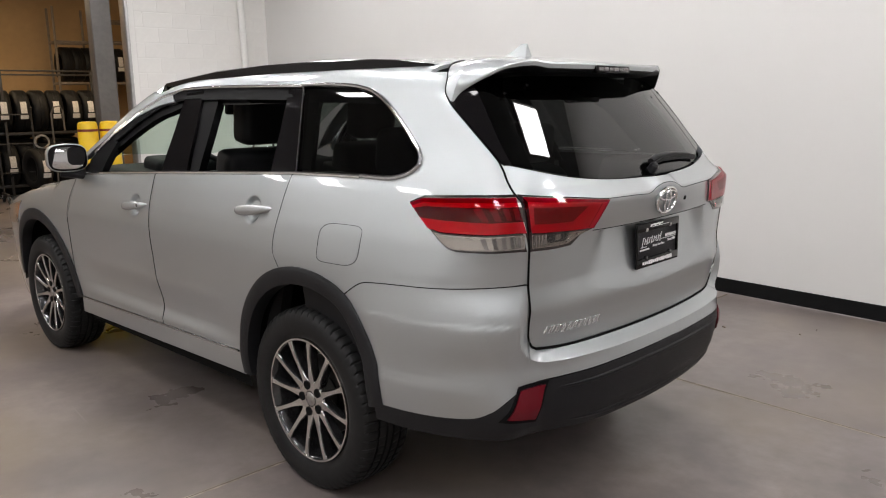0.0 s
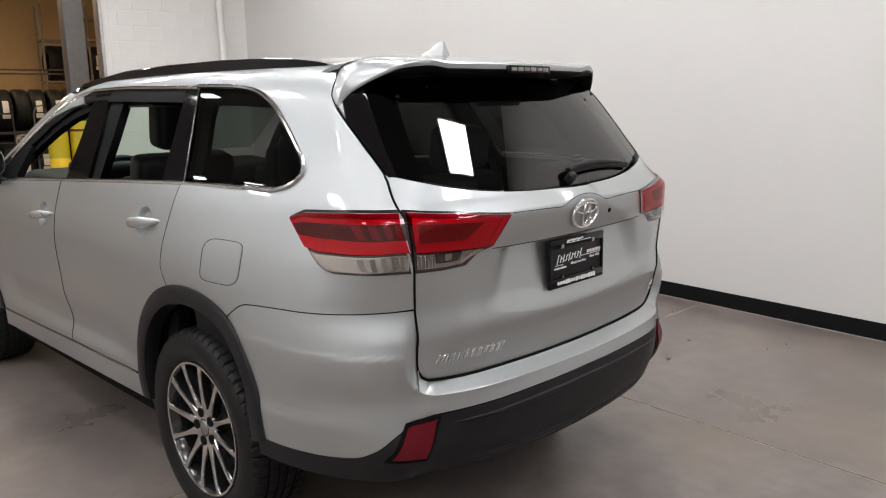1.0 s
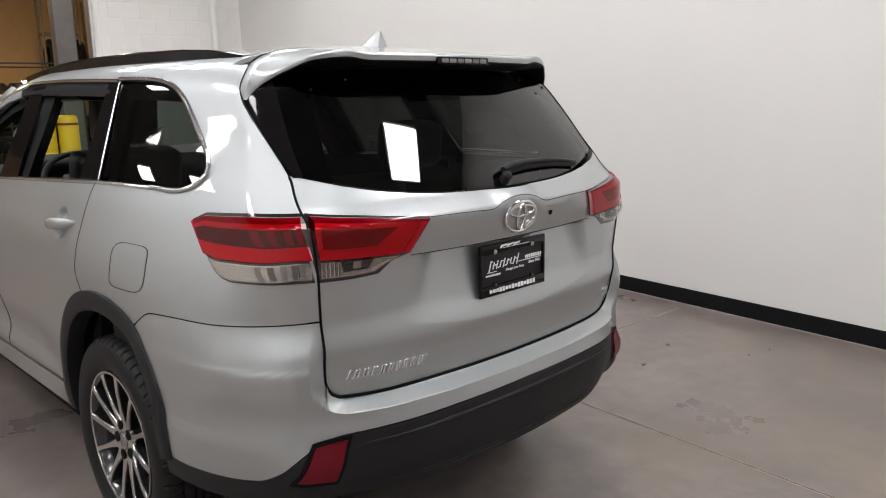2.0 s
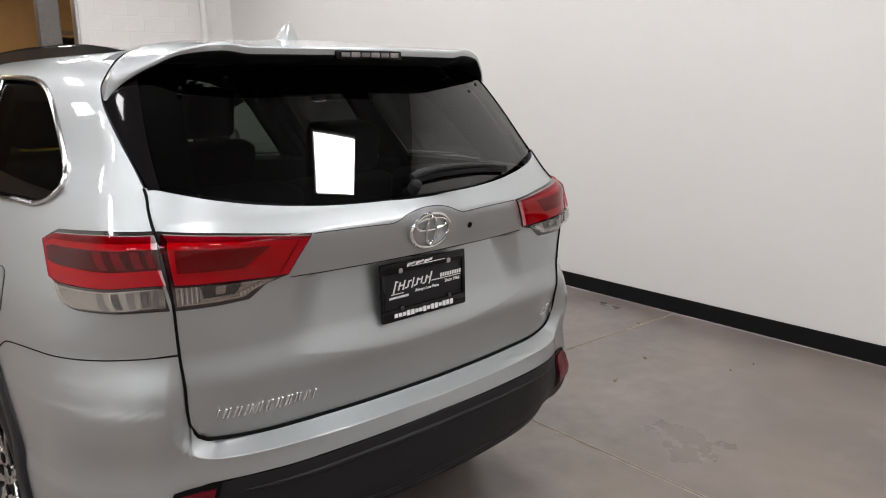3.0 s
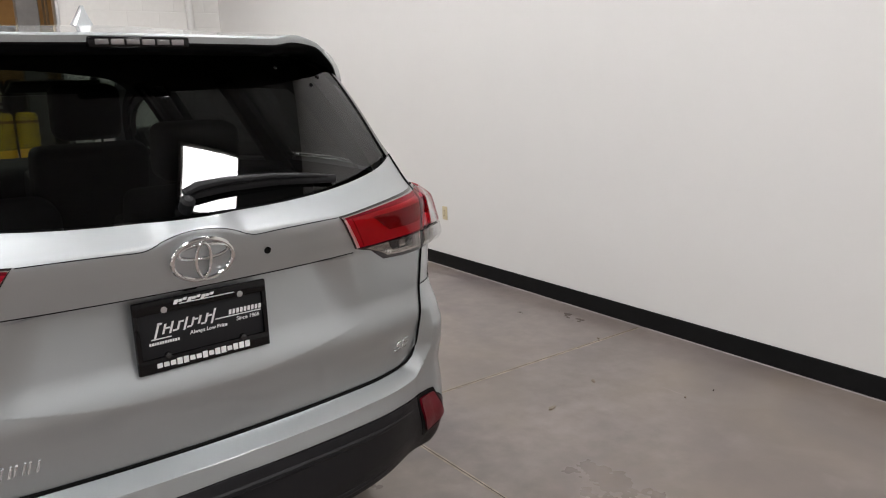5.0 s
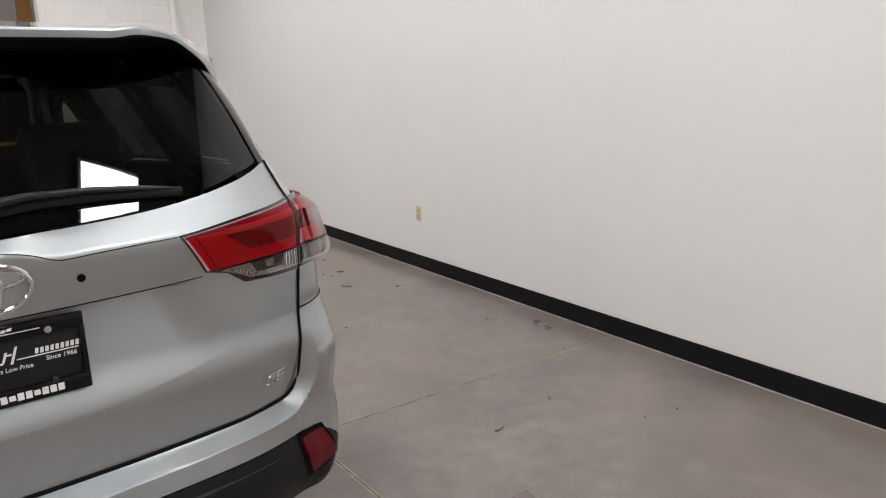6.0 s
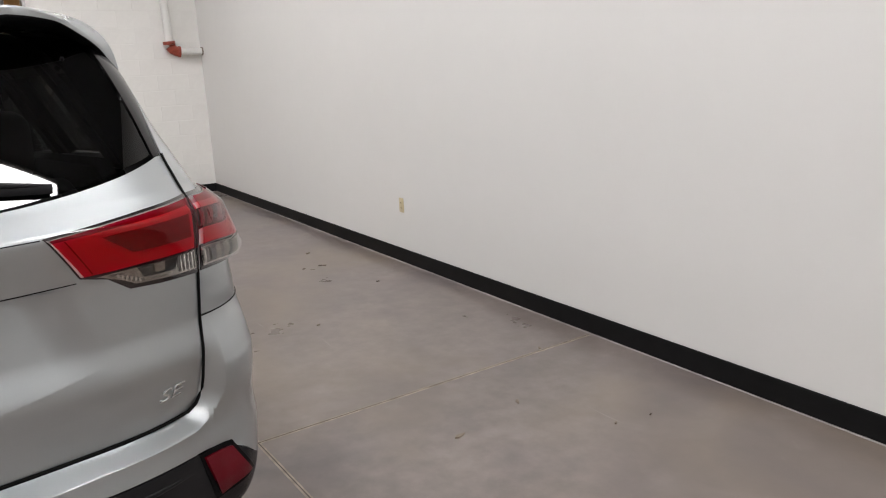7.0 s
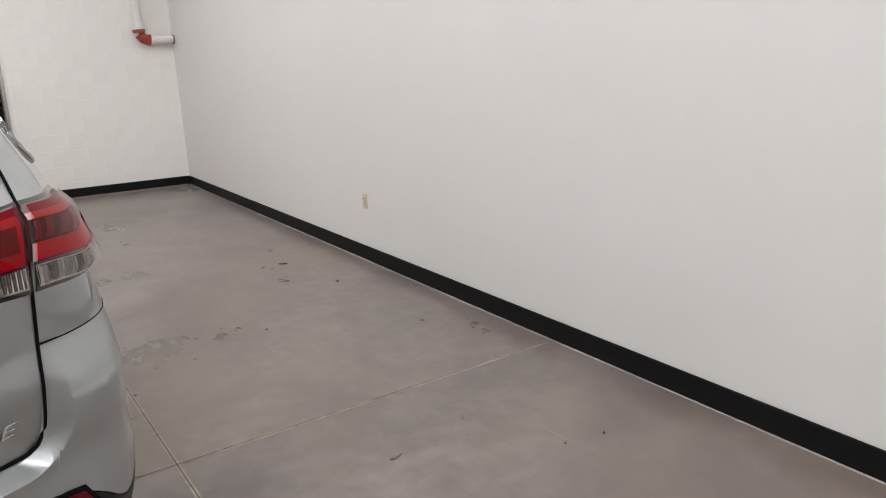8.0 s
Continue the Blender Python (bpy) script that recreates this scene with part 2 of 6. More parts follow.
wall_north = room_part("wall_north", box_bm((0.19, OPENING + 0.1, ROOM_H), (CORNER + 0.105, OPENING / 2 - 0.05, ROOM_H / 2)), BLOCK_WHITE, "white painted concrete block wall beside the opening", "wall")
room_part("baseboard_east", box_bm((CORNER + 9.79, 0.012, 0.115), ((CORNER - 9.8) / 2, 0.006, 0.0575), bevel=0.003), BASE_BLACK, "black rubber base along the white wall", "baseboard")
room_part("baseboard_north", box_bm((0.012, OPENING - 0.008, 0.115), (CORNER - 0.002, OPENING / 2 + 0.006, 0.0575), bevel=0.001), BASE_BLACK, "black rubber base along the block wall", "baseboard")
# A thin pale strip runs along the foot of each base.
SEAM_GREY = mat("pale_base_line", (0.34, 0.31, 0.31), rough=0.6, noise_scale=8, vary=0.35, big=0.3, big_scale=1.5)
room_part("trim_base_east", box_bm((CORNER + 9.7, 0.007, 0.004), ((CORNER - 9.7) / 2, 0.0158, 0.002)), SEAM_GREY, "thin pale line at the foot of the base", "trim")
room_part("trim_base_north", box_bm((0.007, OPENING - 0.05, 0.004), (CORNER - 0.0118, OPENING / 2 + 0.012, 0.002)), SEAM_GREY, "thin pale line at the foot of the base", "trim")
# store behind the opening
room_part("wall_store", box_bm((0.2, 14.0, ROOM_H), (CORNER + 8.9, 5, ROOM_H / 2)), TAN_WALL, "tan painted wall of the tyre store", "wall")
room_part("wall_store_side", box_bm((8.6, 0.2, ROOM_H), (CORNER + 4.5, -1.0, ROOM_H / 2)), TAN_WALL, "tan painted side wall of the tyre store", "wall")


def joint(name, u0, v0, u1, v1):
    a, b = Vector((u0, v0, 0)), Vector((u1, v1, 0))
    w = math.degrees(math.atan2(b.y - a.y, b.x - a.x))
    mid = pose(*((a + b) / 2), 0, 0, w)
    part("joint_edge", box_bm(((b - a).length, 0.020, 0.004), m=mid @ pose(0, 0, -0.0008)), JOINT_EDGE, FLOOR, "worn pale joint edge", smooth=False)
    bm = box_bm(((b - a).length, 0.0036, 0.004), m=mid @ pose(0, 0, 0.0005))
    return room_part(name, bm, JOINT_DARK, "shallow saw-cut joint in the concrete floor", "floor joint")


def to_room(x, y):
    p = ROOM.inverted() @ Vector((x, y, 0))
    return p.x, p.y


joint("floor_joint_cross", *to_room(3.2, 0.055), *to_room(-6.0, 0.55))
joint("floor_joint_long", *to_room(1.343, 1.3), *to_room(0.637, -7.0))
joint("floor_joint_long_far", *to_room(1.343, 1.3), *to_room(1.90, 7.9))


def ceiling_light(u, v, warm=False):
    light = empty("ceiling_light", ROOM @ pose(u, v, ROOM_H - 0.06))
    bm = box_bm((0.72, 0.66, 0.05), (0, 0, 0.03), bevel=0.008)
    part("frame", bm, GALV, light, "white steel tray")
    part("diffuser", box_bm((0.66, 0.60, 0.02), (0, 0, -0.006)), STORE_FILL_GLOW if warm else LIGHT_GLOW, light, "glowing diffuser", smooth=False)
    return tagged(light, "rectangular LED panel placed out of view under the grey ceiling", "ceiling light", group="ceiling lights")


for u in (-7.28, -4.84, -2.40, 0.04, 2.48, 4.92):
    for k, v in enumerate((1.35, 3.79, 6.23, 8.67)):
        ceiling_light(u + 1.22 * (k % 2), v)
# Two warm fill panels out of view, added to brighten the tan store.
for u, v in ((10.6, 1.6), (13.5, 4.5)):
    ceiling_light(u, v, warm=True)


# ---- the car's skin: x across, y ahead of the rear axle, z up; a point lies on it where skin() is 0 ----
def pchip(xs, ys):
    """A smooth curve through points without overshoot."""
    xs, ys = np.array(xs, float), np.array(ys, float)
    h, d = np.diff(xs), np.diff(ys) / np.diff(xs)
    m = np.zeros_like(xs)
    m[0], m[-1] = d[0], d[-1]
    w1, w2 = 2 * h[1:] + h[:-1], h[1:] + 2 * h[:-1]
    same = d[:-1] * d[1:] > 0
    with np.errstate(divide="ignore", invalid="ignore"):
        mid = (w1 + w2) / (w1 / d[:-1] + w2 / d[1:])
    m[1:-1] = np.where(same, mid, 0.0)

    def f(x):
        x = np.clip(x, xs[0], xs[-1])
        i = np.clip(np.searchsorted(xs, x) - 1, 0, len(xs) - 2)
        t = (x - xs[i]) / h[i]
        return ys[i] * (1 + 2 * t) * (1 - t) ** 2 + h[i] * m[i] * t * (1 - t) ** 2 + ys[i + 1] * t * t * (3 - 2 * t) + h[i] * m[i + 1] * t * t * (t - 1)

    return f


def ease(a, b, x):
    t = np.clip((x - a) / (b - a), 0, 1)
    return t * t * (3 - 2 * t)


def smax(a, b, k):
    return np.maximum(a, b) + np.maximum(k - np.abs(a - b), 0) ** 2 / (4 * k)


side_w = pchip((0.15, 0.30, 0.44, 0.49, 0.56, 0.66, 0.80, 0.95, 1.05, 1.15, 1.22, 1.27, 1.40, 1.50, 1.60, 1.66, 1.76),
               (0.86, 0.900, 0.921, 0.926, 0.931, 0.937, 0.946, 0.955, 0.945, 0.92, 0.897, 0.875, 0.808, 0.760, 0.712, 0.680, 0.61))
side_taper = pchip((0.2, 0.6, 0.85, 1.0, 1.2, 1.35, 1.55, 1.75), (0.06, 0.06, 0.075, 0.10, 0.118, 0.12, 0.10, 0.10))
rear_y = pchip((0.15, 0.24, 0.30, 0.36, 0.42, 0.50, 0.60, 0.72, 0.80, 0.86, 0.95, 1.08, 1.15, 1.195, 1.202, 1.215, 1.235, 1.25, 1.34, 1.59, 1.64, 1.76),
               (-0.68, -0.80, -0.88, -0.94, -0.98, -1.012, -1.020, -1.003, -1.013, -1.024, -1.013, -1.022, -1.040, -1.048, -1.0465, -1.0345, -1.0130, -0.995, -0.925, -0.725, -0.685, -0.59))
BUMPER_OUT, BUMPER_CORNER, GATE_FOOT = 0.062, 0.058, 0.708
rear_bow = pchip((0.2, 0.65, 0.75, 0.95, 1.2, 1.6), (0.18, 0.17, 0.12, 0.11, 0.15, 0.16))
corner_k = pchip((0.2, 0.5, 0.65, 0.8, 0.9, 1.0, 1.08, 1.2, 1.33, 1.45, 1.7), (0.50, 0.46, 0.42, 0.36, 0.33, 0.26, 0.20, 0.19, 0.16, 0.14, 0.14))
roof_z = pchip((-1.1, -0.8, -0.6, -0.35, 0.0, 0.6, 1.1, 1.48, 1.75, 2.05, 2.35, 2.46, 2.7, 3.2, 3.55, 3.72, 3.82),
               (1.62, 1.668, 1.69, 1.712, 1.726, 1.738, 1.732, 1.695, 1.590, 1.413, 1.227, 1.165, 1.13, 1.07, 0.97, 0.85, 0.60))


# the bumper corner: a sloping shelf down to a crease, then a flank that flares out again
bumper_swell = pchip((0.30, 0.50, 0.585, 0.612, 0.635, 0.72, 0.785, 0.808, 0.826, 0.930, 0.945), (0.034, 0.036, 0.032, 0.027, 0.0235, 0.0215, 0.0200, 0.0185, 0.0150, 0.0008, 0.0))


bumper_fade = pchip((0.30, 0.60, 0.70, 0.785, 0.808, 0.826, 0.930, 0.945), (0.0, 0.03, 0.20, 0.38, 0.45, 0.56, 0.97, 1.0))
HANDLES = ((0.285, 1.118), (1.335, 1.058))


def skin(x, y, z):
    """Below 0 inside the car, above 0 outside; x is taken as the distance from the middle."""
    x = np.abs(x)
    th = np.degrees(np.arctan2(x, -(y + 0.35)))
    xs = side_w(z) - side_taper(z) * np.maximum(0.2 - y, 0) ** 2 - 0.15 * np.maximum(y - 2.85, 0) ** 2
    xs = xs - 0.020 * ease(0.49, 0.56, z) * (1 - ease(0.58, 0.72, z)) * ease(0.35, 0.75, y) * (1 - ease(1.9, 2.2, y))
    lift_up = 0.021 * np.exp(-((x / 0.085) ** 4)) * ease(1.11, 1.17, z) * (1 - ease(1.225, 1.30, z))
    for hy, hz in HANDLES:
        xs = xs - 0.020 * (1 - ease(0.55, 1.0, np.hypot((y - hy) * 0.92, z - hz) / 0.058))
    yr = rear_y(z - lift_up) + rear_bow(z) * x**2
    # the hollow that holds the plate, under the garnish lip
    half = 0.357 + 0.061 * np.clip((1.09 - z) / 0.18, 0, 1.2)
    ramp = np.clip((z - 0.850 - 0.25 * x**2) / 0.235, 0, 1)
    hollow = 0.038 * ramp * (1 - ease(1.083, 1.092, z)) * (1 - ease(half - 0.055, half + 0.055, x))
    yr = yr + hollow
    # the bumper stands out below and beside the tailgate, past a rounded outline
    across, below = np.radians(th - 49.6) * 0.87 + 0.05, GATE_FOOT + 0.001 + 0.05 - z
    away = np.hypot(np.maximum(across, 0), np.maximum(below, 0)) + np.minimum(np.maximum(across, below), 0) - 0.05
    corner = ease(45.0, 49.6, th)
    fade = 1 - corner * bumper_fade(z)
    ledge = np.clip(away / 0.029, 0, 1)
    yr = yr - (BUMPER_OUT + BUMPER_CORNER * ease(46, 60, th)) * (0.82 * ledge + 0.18 * ledge * ledge * (3 - 2 * ledge)) * fade
    swell = bumper_swell(z) * ease(49.6, 54, th) * (1 - ease(84, 100, th))
    # a pod round each reflector
    yr = yr - 0.040 * np.exp(-(((x - 0.735) / 0.085) ** 2)) * ease(0.37, 0.46, z) * (1 - ease(0.52, 0.615, z))
    f = smax(x - xs - swell, yr - y, corner_k(z))
    crown = np.where(y < 1.5, 0.145, 0.07)
    f = smax(f, z - (roof_z(y) - crown * x**2), 0.09)
    return smax(f, y - (3.79 - 0.22 * x**2), 0.12)


def skin_normal(p):
    e = 5e-4
    x, y, z = p.T
    g = np.stack([skin(x + e, y, z) - skin(x - e, y, z), skin(x, y + e, z) - skin(x, y - e, z), skin(x, y, z + e) - skin(x, y, z - e)], 1)
    return g / np.maximum(np.linalg.norm(g, axis=1, keepdims=True), 1e-9)


def snap(p, way, lift=0.0):
    """Slides points onto the skin, along x, y or z, or away from an upright (r) or a lengthwise (c) axis inside the car."""
    p = np.array(p, float)
    d = np.zeros_like(p)
    o = p.copy()
    if way in "xyz":
        k = "xyz".index(way)
        s = np.sign(p[:, k]) if way == "x" else np.where(way == "y", -1.0, 1.0) * np.ones(len(p))
        s = np.where(s == 0, 1.0, s)
        d[:, k] = s
        o[:, k] = {"x": 0.0, "y": -0.2, "z": 0.6}[way]
    elif way == "r":
        o[:, 0], o[:, 1] = 0, -0.35
        d = p - o
    else:
        o[:, 0], o[:, 2] = 0, 0.9
        d = p - o
    d /= np.maximum(np.linalg.norm(d, axis=1, keepdims=True), 1e-9)
    lo, hi = np.zeros(len(p)), np.full(len(p), 2.6)
    for _ in range(40):
        mid = (lo + hi) / 2
        q = o + mid[:, None] * d
        out = skin(q[:, 0], q[:, 1], q[:, 2]) > lift
        hi, lo = np.where(out, mid, hi), np.where(out, lo, mid)
    return o + lo[:, None] * d


def resample(points, n, smooth=False):
    """n points evenly spaced along a line, rounded through its points if asked."""
    p = np.array(points, float)
    s = np.r_[0, np.cumsum(np.linalg.norm(np.diff(p, axis=0), axis=1))]
    t = np.linspace(0, s[-1], n)
    if smooth and len(p) > 2:
        return np.stack([pchip(s, p[:, k])(t) for k in range(p.shape[1])], 1)
    return np.stack([np.interp(t, s, p[:, k]) for k in range(p.shape[1])], 1)


def coons(bottom, top, left, right, nu, nv):
    """A grid between four border lines; bottom and top run from left to right, left and right from bottom to top."""
    b, t, l, r = resample(bottom, nu), resample(top, nu), resample(left, nv), resample(right, nv)
    u, v = np.linspace(0, 1, nu)[None, :, None], np.linspace(0, 1, nv)[:, None, None]
    g = (1 - v) * b[None] + v * t[None] + (1 - u) * l[:, None] + u * r[:, None]
    return g - ((1 - u) * (1 - v) * b[0] + u * (1 - v) * b[-1] + (1 - u) * v * t[0] + u * v * t[-1])


def shell(grids, way, lift=0.0, thick=0.014, mirror=False):
    """Verts, faces and normals of a panel on the skin, with rims turned inwards."""
    V, Fc, N = [], [], []
    for g in grids if isinstance(grids, list) else [grids]:
        nv, nu = g.shape[:2]
        p = snap(g.reshape(-1, 3), way, lift(g.reshape(-1, 3)) if callable(lift) else lift)
        n = skin_normal(p)
        base = len(V)
        V += list(p)
        N += list(n)
        # which way round the faces lie
        at = nu * min(nv // 2, nv - 2) + min(nu // 2, nu - 2)
        flip = np.dot(np.cross(p[at + 1] - p[at], p[at + nu] - p[at]), n[at]) < 0
        for j in range(nv - 1):
            for i in range(nu - 1):
                q = [base + j * nu + i, base + j * nu + i + 1, base + (j + 1) * nu + i + 1, base + (j + 1) * nu + i]
                Fc.append(q[::-1] if flip else q)
        if thick > 0:
            ring = [i for i in range(nu)] + [j * nu + nu - 1 for j in range(1, nv)] + [(nv - 1) * nu + i for i in range(nu - 2, -1, -1)] + [j * nu for j in range(nv - 2, 0, -1)]
            m = len(ring)
            k0 = len(V)
            mid = p.mean(0)
            for r in ring:
                V.append(p[r])
                N.append((p[r] - mid) / np.linalg.norm(p[r] - mid))
            for r in ring:
                V.append(p[r] - thick * n[r])
                N.append((p[r] - mid) / np.linalg.norm(p[r] - mid))
            for i in range(m):
                q = [k0 + i, k0 + (i + 1) % m, k0 + m + (i + 1) % m, k0 + m + i]
                Fc.append(q if flip else q[::-1])
    V, N = np.array(V), np.array(N)
    if mirror:
        V, N = V * (-1, 1, 1), N * (-1, 1, 1)
        Fc = [q[::-1] for q in Fc]
    return V, Fc, N


def skin_part(name, grids, way, material, parent, label="", lift=0.0, thick=0.014, mirror=False):
    V, Fc, N = shell(grids, way, lift, thick, mirror)
    ob = mesh_object(name, V, Fc, material, N)
    ob.parent = parent
    if label:
        ob["label"] = label
    return ob


def flat_side(pts):
    """Side points (y, z) on the car's left."""
    return [(-0.9, y, z) for y, z in pts]


def arc(cy, cz, r0, r1, a0, a1, n=24):
    """Part of a wheel arch in (y, z): angles from straight ahead, upwards."""
    return [(cy + (r0 + (r1 - r0) * k / n) * math.cos(radians(a0 + (a1 - a0) * k / n)), cz + (r0 + (r1 - r0) * k / n) * math.sin(radians(a0 + (a1 - a0) * k / n))) for k in range(n + 1)]


arch_r = pchip((1, 13, 81, 110, 121, 141, 167, 176), (0.45, 0.465, 0.535, 0.558, 0.563, 0.54, 0.492, 0.485))


def rear_arch(a0, a1, n=24, grow=0.0):
    """The outline of the rear arch trim in (y, z)."""
    return [((float(arch_r(a)) + grow) * math.cos(radians(a)), 0.38 + (float(arch_r(a)) + grow) * math.sin(radians(a))) for a in np.linspace(a0, a1, n + 1)]


def both(fn):
    for mirrored in (False, True):
        fn(mirrored)


car = empty("suv")
tagged(car, "silver mid-size SUV parked on concrete with two side windows lowered", "car")
WHEEL_R, AXLE_F, HUB_Z = 0.375, 2.79, 0.372

# window line: sill, front slope, top and rear curve, in (y, z)
SILL = [(-0.44, 1.272), (-0.30, 1.277), (0.05, 1.276), (0.5, 1.258), (0.96, 1.238), (1.4, 1.218), (1.80, 1.198), (2.08, 1.182)]
sill_z = pchip([p[0] for p in SILL], [p[1] for p in SILL])
TOP_FRONT = [(-0.10, 1.588), (0.2, 1.602), (0.6, 1.612), (0.9, 1.618), (1.17, 1.617), (1.375, 1.588), (1.606, 1.506), (1.818, 1.388), (1.955, 1.293), (2.08, 1.195)]
top_z = pchip([p[0] for p in TOP_FRONT], [p[1] for p in TOP_FRONT])
D_CURVE = [(-0.44, 1.272), (-0.515, 1.295), (-0.545, 1.333), (-0.50, 1.385), (-0.40, 1.47), (-0.29, 1.545), (-0.20, 1.578), (-0.10, 1.590)]


SEAM_Z = (0.709, 0.717, 0.738, 0.775, 0.95, 1.10, 1.222, 1.272, 1.324, 1.395, 1.46, 1.527, 1.559, 1.60, 1.635)
SEAM_X = (0.612, 0.644, 0.664, 0.679, 0.690, 0.698, 0.704, 0.697, 0.687, 0.688, 0.688, 0.680, 0.667, 0.638, 0.598)
seam_x = pchip(SEAM_Z, SEAM_X)


seam_y = pchip((1.15, 1.233, 1.324, 1.395, 1.473, 1.527, 1.559, 1.603, 1.64), (-0.93, -0.888, -0.821, -0.745, -0.656, -0.592, -0.563, -0.543, -0.506))
glass_x = pchip((1.24, 1.328, 1.40, 1.494, 1.563, 1.64), (0.668, 0.659, 0.650, 0.631, 0.612, 0.585))


def on_rear(x, z, lift=0.0):
    return tuple(snap([(x, -0.9, z)], "y", lift)[0])


def seam_line(z0, z1, gap, n=14):
    zs = np.linspace(z0, z1, n)
    if z1 > 1.3:
        return [tuple(p) for p in snap([(-(float(seam_x(z)) + gap), float(seam_y(z)) + gap, z) for z in zs], "r")]
    return [tuple(p) for p in snap([(-(float(seam_x(z)) + gap), -0.9, z) for z in zs], "y")]


def quarter_panel(mirrored):
    arch = rear_arch(121, 82, 24, -0.003)  # from the bumper seam forwards over the wheel
    yc, zc = arch[-1]
    under = [(-0.93, y, z) for y, z in [(-0.40, 0.918)] + arch]
    sill = [(-0.86, y, z) for y, z in SILL[:3]] + [(-0.86, 0.075, 1.262)]
    front = [(-0.93, yc, zc), (-0.93, 0.125, 0.98), (-0.92, 0.10, 1.12), (-0.86, 0.075, 1.262)]
    low = coons(under, sill, [under[0], (-0.92, -0.42, 1.05), (-0.86, -0.44, 1.15), (-0.83, -0.44, 1.272)], front, 50, 40)
    # behind the window's rear corner, to the tailgate seam
    seam, upper = seam_line(0.948, 1.272, 0.004), seam_line(1.272, 1.632, 0.004, 20)
    mid = [seam[-1], (-0.75, -0.75, 1.272), (-0.79, -0.6, 1.272), (-0.83, -0.44, 1.272)]
    rear = coons([seam[0], (-0.80, -0.83, 0.937), (-0.89, -0.62, 0.927), (-0.93, -0.40, 0.918)], mid,
                 seam, [under[0], (-0.92, -0.42, 1.05), (-0.86, -0.44, 1.15), (-0.83, -0.44, 1.272)], 44, 40)
    pillar = coons(mid, [upper[-1], (-0.63, -0.34, 1.640), (-0.66, -0.10, 1.632)], upper,
                   resample([(-0.80, y, z) for y, z in D_CURVE] + [(-0.66, -0.10, 1.632)], 24, True), 40, 44)
    skin_part("quarter_panel", [low, rear, pillar], "r", SILVER, car, mirror=mirrored)


both(quarter_panel)


def rear_door(mirrored):
    bottom = flat_side([(1.172, 0.468), (0.8, 0.474), (0.455, 0.482)] + rear_arch(13, 81, 20, -0.003))
    y1, z1 = bottom[-1][1:]
    top = flat_side([(1.172, sill_z(1.172) - 0.012), (0.6, sill_z(0.6) - 0.012), (0.068, sill_z(0.068) - 0.012)])
    right = flat_side([(y1, z1), (0.118, 0.98), (0.093, 1.12), (0.068, sill_z(0.068) - 0.012)])
    left = flat_side([(1.172, 0.468), (1.172, sill_z(1.172) - 0.012)])
    door = skin_part("rear_door", coons(bottom, top, left, right, 130, 90), "x", SILVER, car, mirror=mirrored)
    handle(door, *HANDLES[0], mirrored)


def front_door(mirrored):
    bottom = flat_side([(2.20, 0.445), (1.7, 0.456), (1.182, 0.468)])
    top = flat_side([(2.10, sill_z(2.02) - 0.02), (1.7, sill_z(1.7) - 0.012), (1.182, sill_z(1.182) - 0.012)])
    left = flat_side([(2.20, 0.445), (2.24, 0.6), (2.22, 0.9), (2.10, sill_z(2.02) - 0.02)])
    right = flat_side([(1.182, 0.468), (1.182, sill_z(1.182) - 0.012)])
    door = skin_part("front_door", coons(bottom, top, left, right, 120, 90), "x", SILVER, car, mirror=mirrored)
    handle(door, *HANDLES[1], mirrored)


def door_seams(mirrored):
    """Dark gaps round the doors."""
    s = -1 if mirrored else 1
    y1, z1 = rear_arch(81, 81, 1, -0.003)[0]
    for yz in ([(y1 + 0.003, z1), (0.1215, 0.98), (0.0965, 1.12), (0.0715, sill_z(0.07) - 0.012)], [(1.177, 0.468), (1.177, 0.85), (1.177, sill_z(1.177) - 0.012)],
               [(2.206, 0.452), (2.245, 0.6), (2.225, 0.9), (2.105, sill_z(2.02) - 0.02)]):
        p = snap([(-0.9, float(y), float(z)) for y, z in resample(yz, 24, True)], "x", -0.0002)
        part("door_seam", tube_bm([(s * a, b, c) for a, b, c in p], 0.0016, 6), DARK, car)


def on_side(y, z, lift=0.0):
    return snap([(-0.9, y, z)], "x", lift)[0]


def handle(door, y, z, mirrored):
    """A lens-shaped pull handle bridging its dished recess."""
    s = -1 if mirrored else 1
    V, n, m = [], 23, 14
    for k in range(n):
        t = k / (n - 1) * 2 - 1
        at = on_side(y + 0.130 * t, z - 0.010 * t + 0.06)[0]
        h = 0.0035 + 0.0175 * (1 - abs(t) ** 2.2) ** 0.75
        d = 0.006 + 0.010 * (1 - t * t)
        out = 0.004 + 0.030 * (1 - abs(t) ** 3.0)
        for i in range(m):
            a = 2 * math.pi * i / m
            V.append((s * (at - 0.010 - out + d * math.cos(a) * (1 if math.cos(a) > 0 else 0.8)), y + 0.130 * t, z - 0.012 * t + h * math.copysign(abs(math.sin(a)) ** 0.8, math.sin(a))))
    Fc = [(k * m + i, k * m + (i + 1) % m, (k + 1) * m + (i + 1) % m, (k + 1) * m + i) for k in range(n - 1) for i in range(m)]
    Fc += [tuple(range(m)), tuple(range((n - 1) * m, n * m))]
    if mirrored:
        Fc = [q[::-1] for q in Fc]
    part("door_handle", (V, Fc), SILVER, door, "silver pull handle", angle=40)
    if y > 1:
        bm = bmesh.new()
        bmesh.ops.create_uvsphere(bm, u_segments=16, v_segments=8, radius=1, matrix=pose(s * (on_side(y - 0.07, z + 0.06)[0] - 0.042), y - 0.080, z + 0.008) @ Matrix.Diagonal((0.005, 0.010, 0.009, 1)))
        part("key_cap", bm, LAMP_GREY, door)


both(rear_door)
both(front_door)


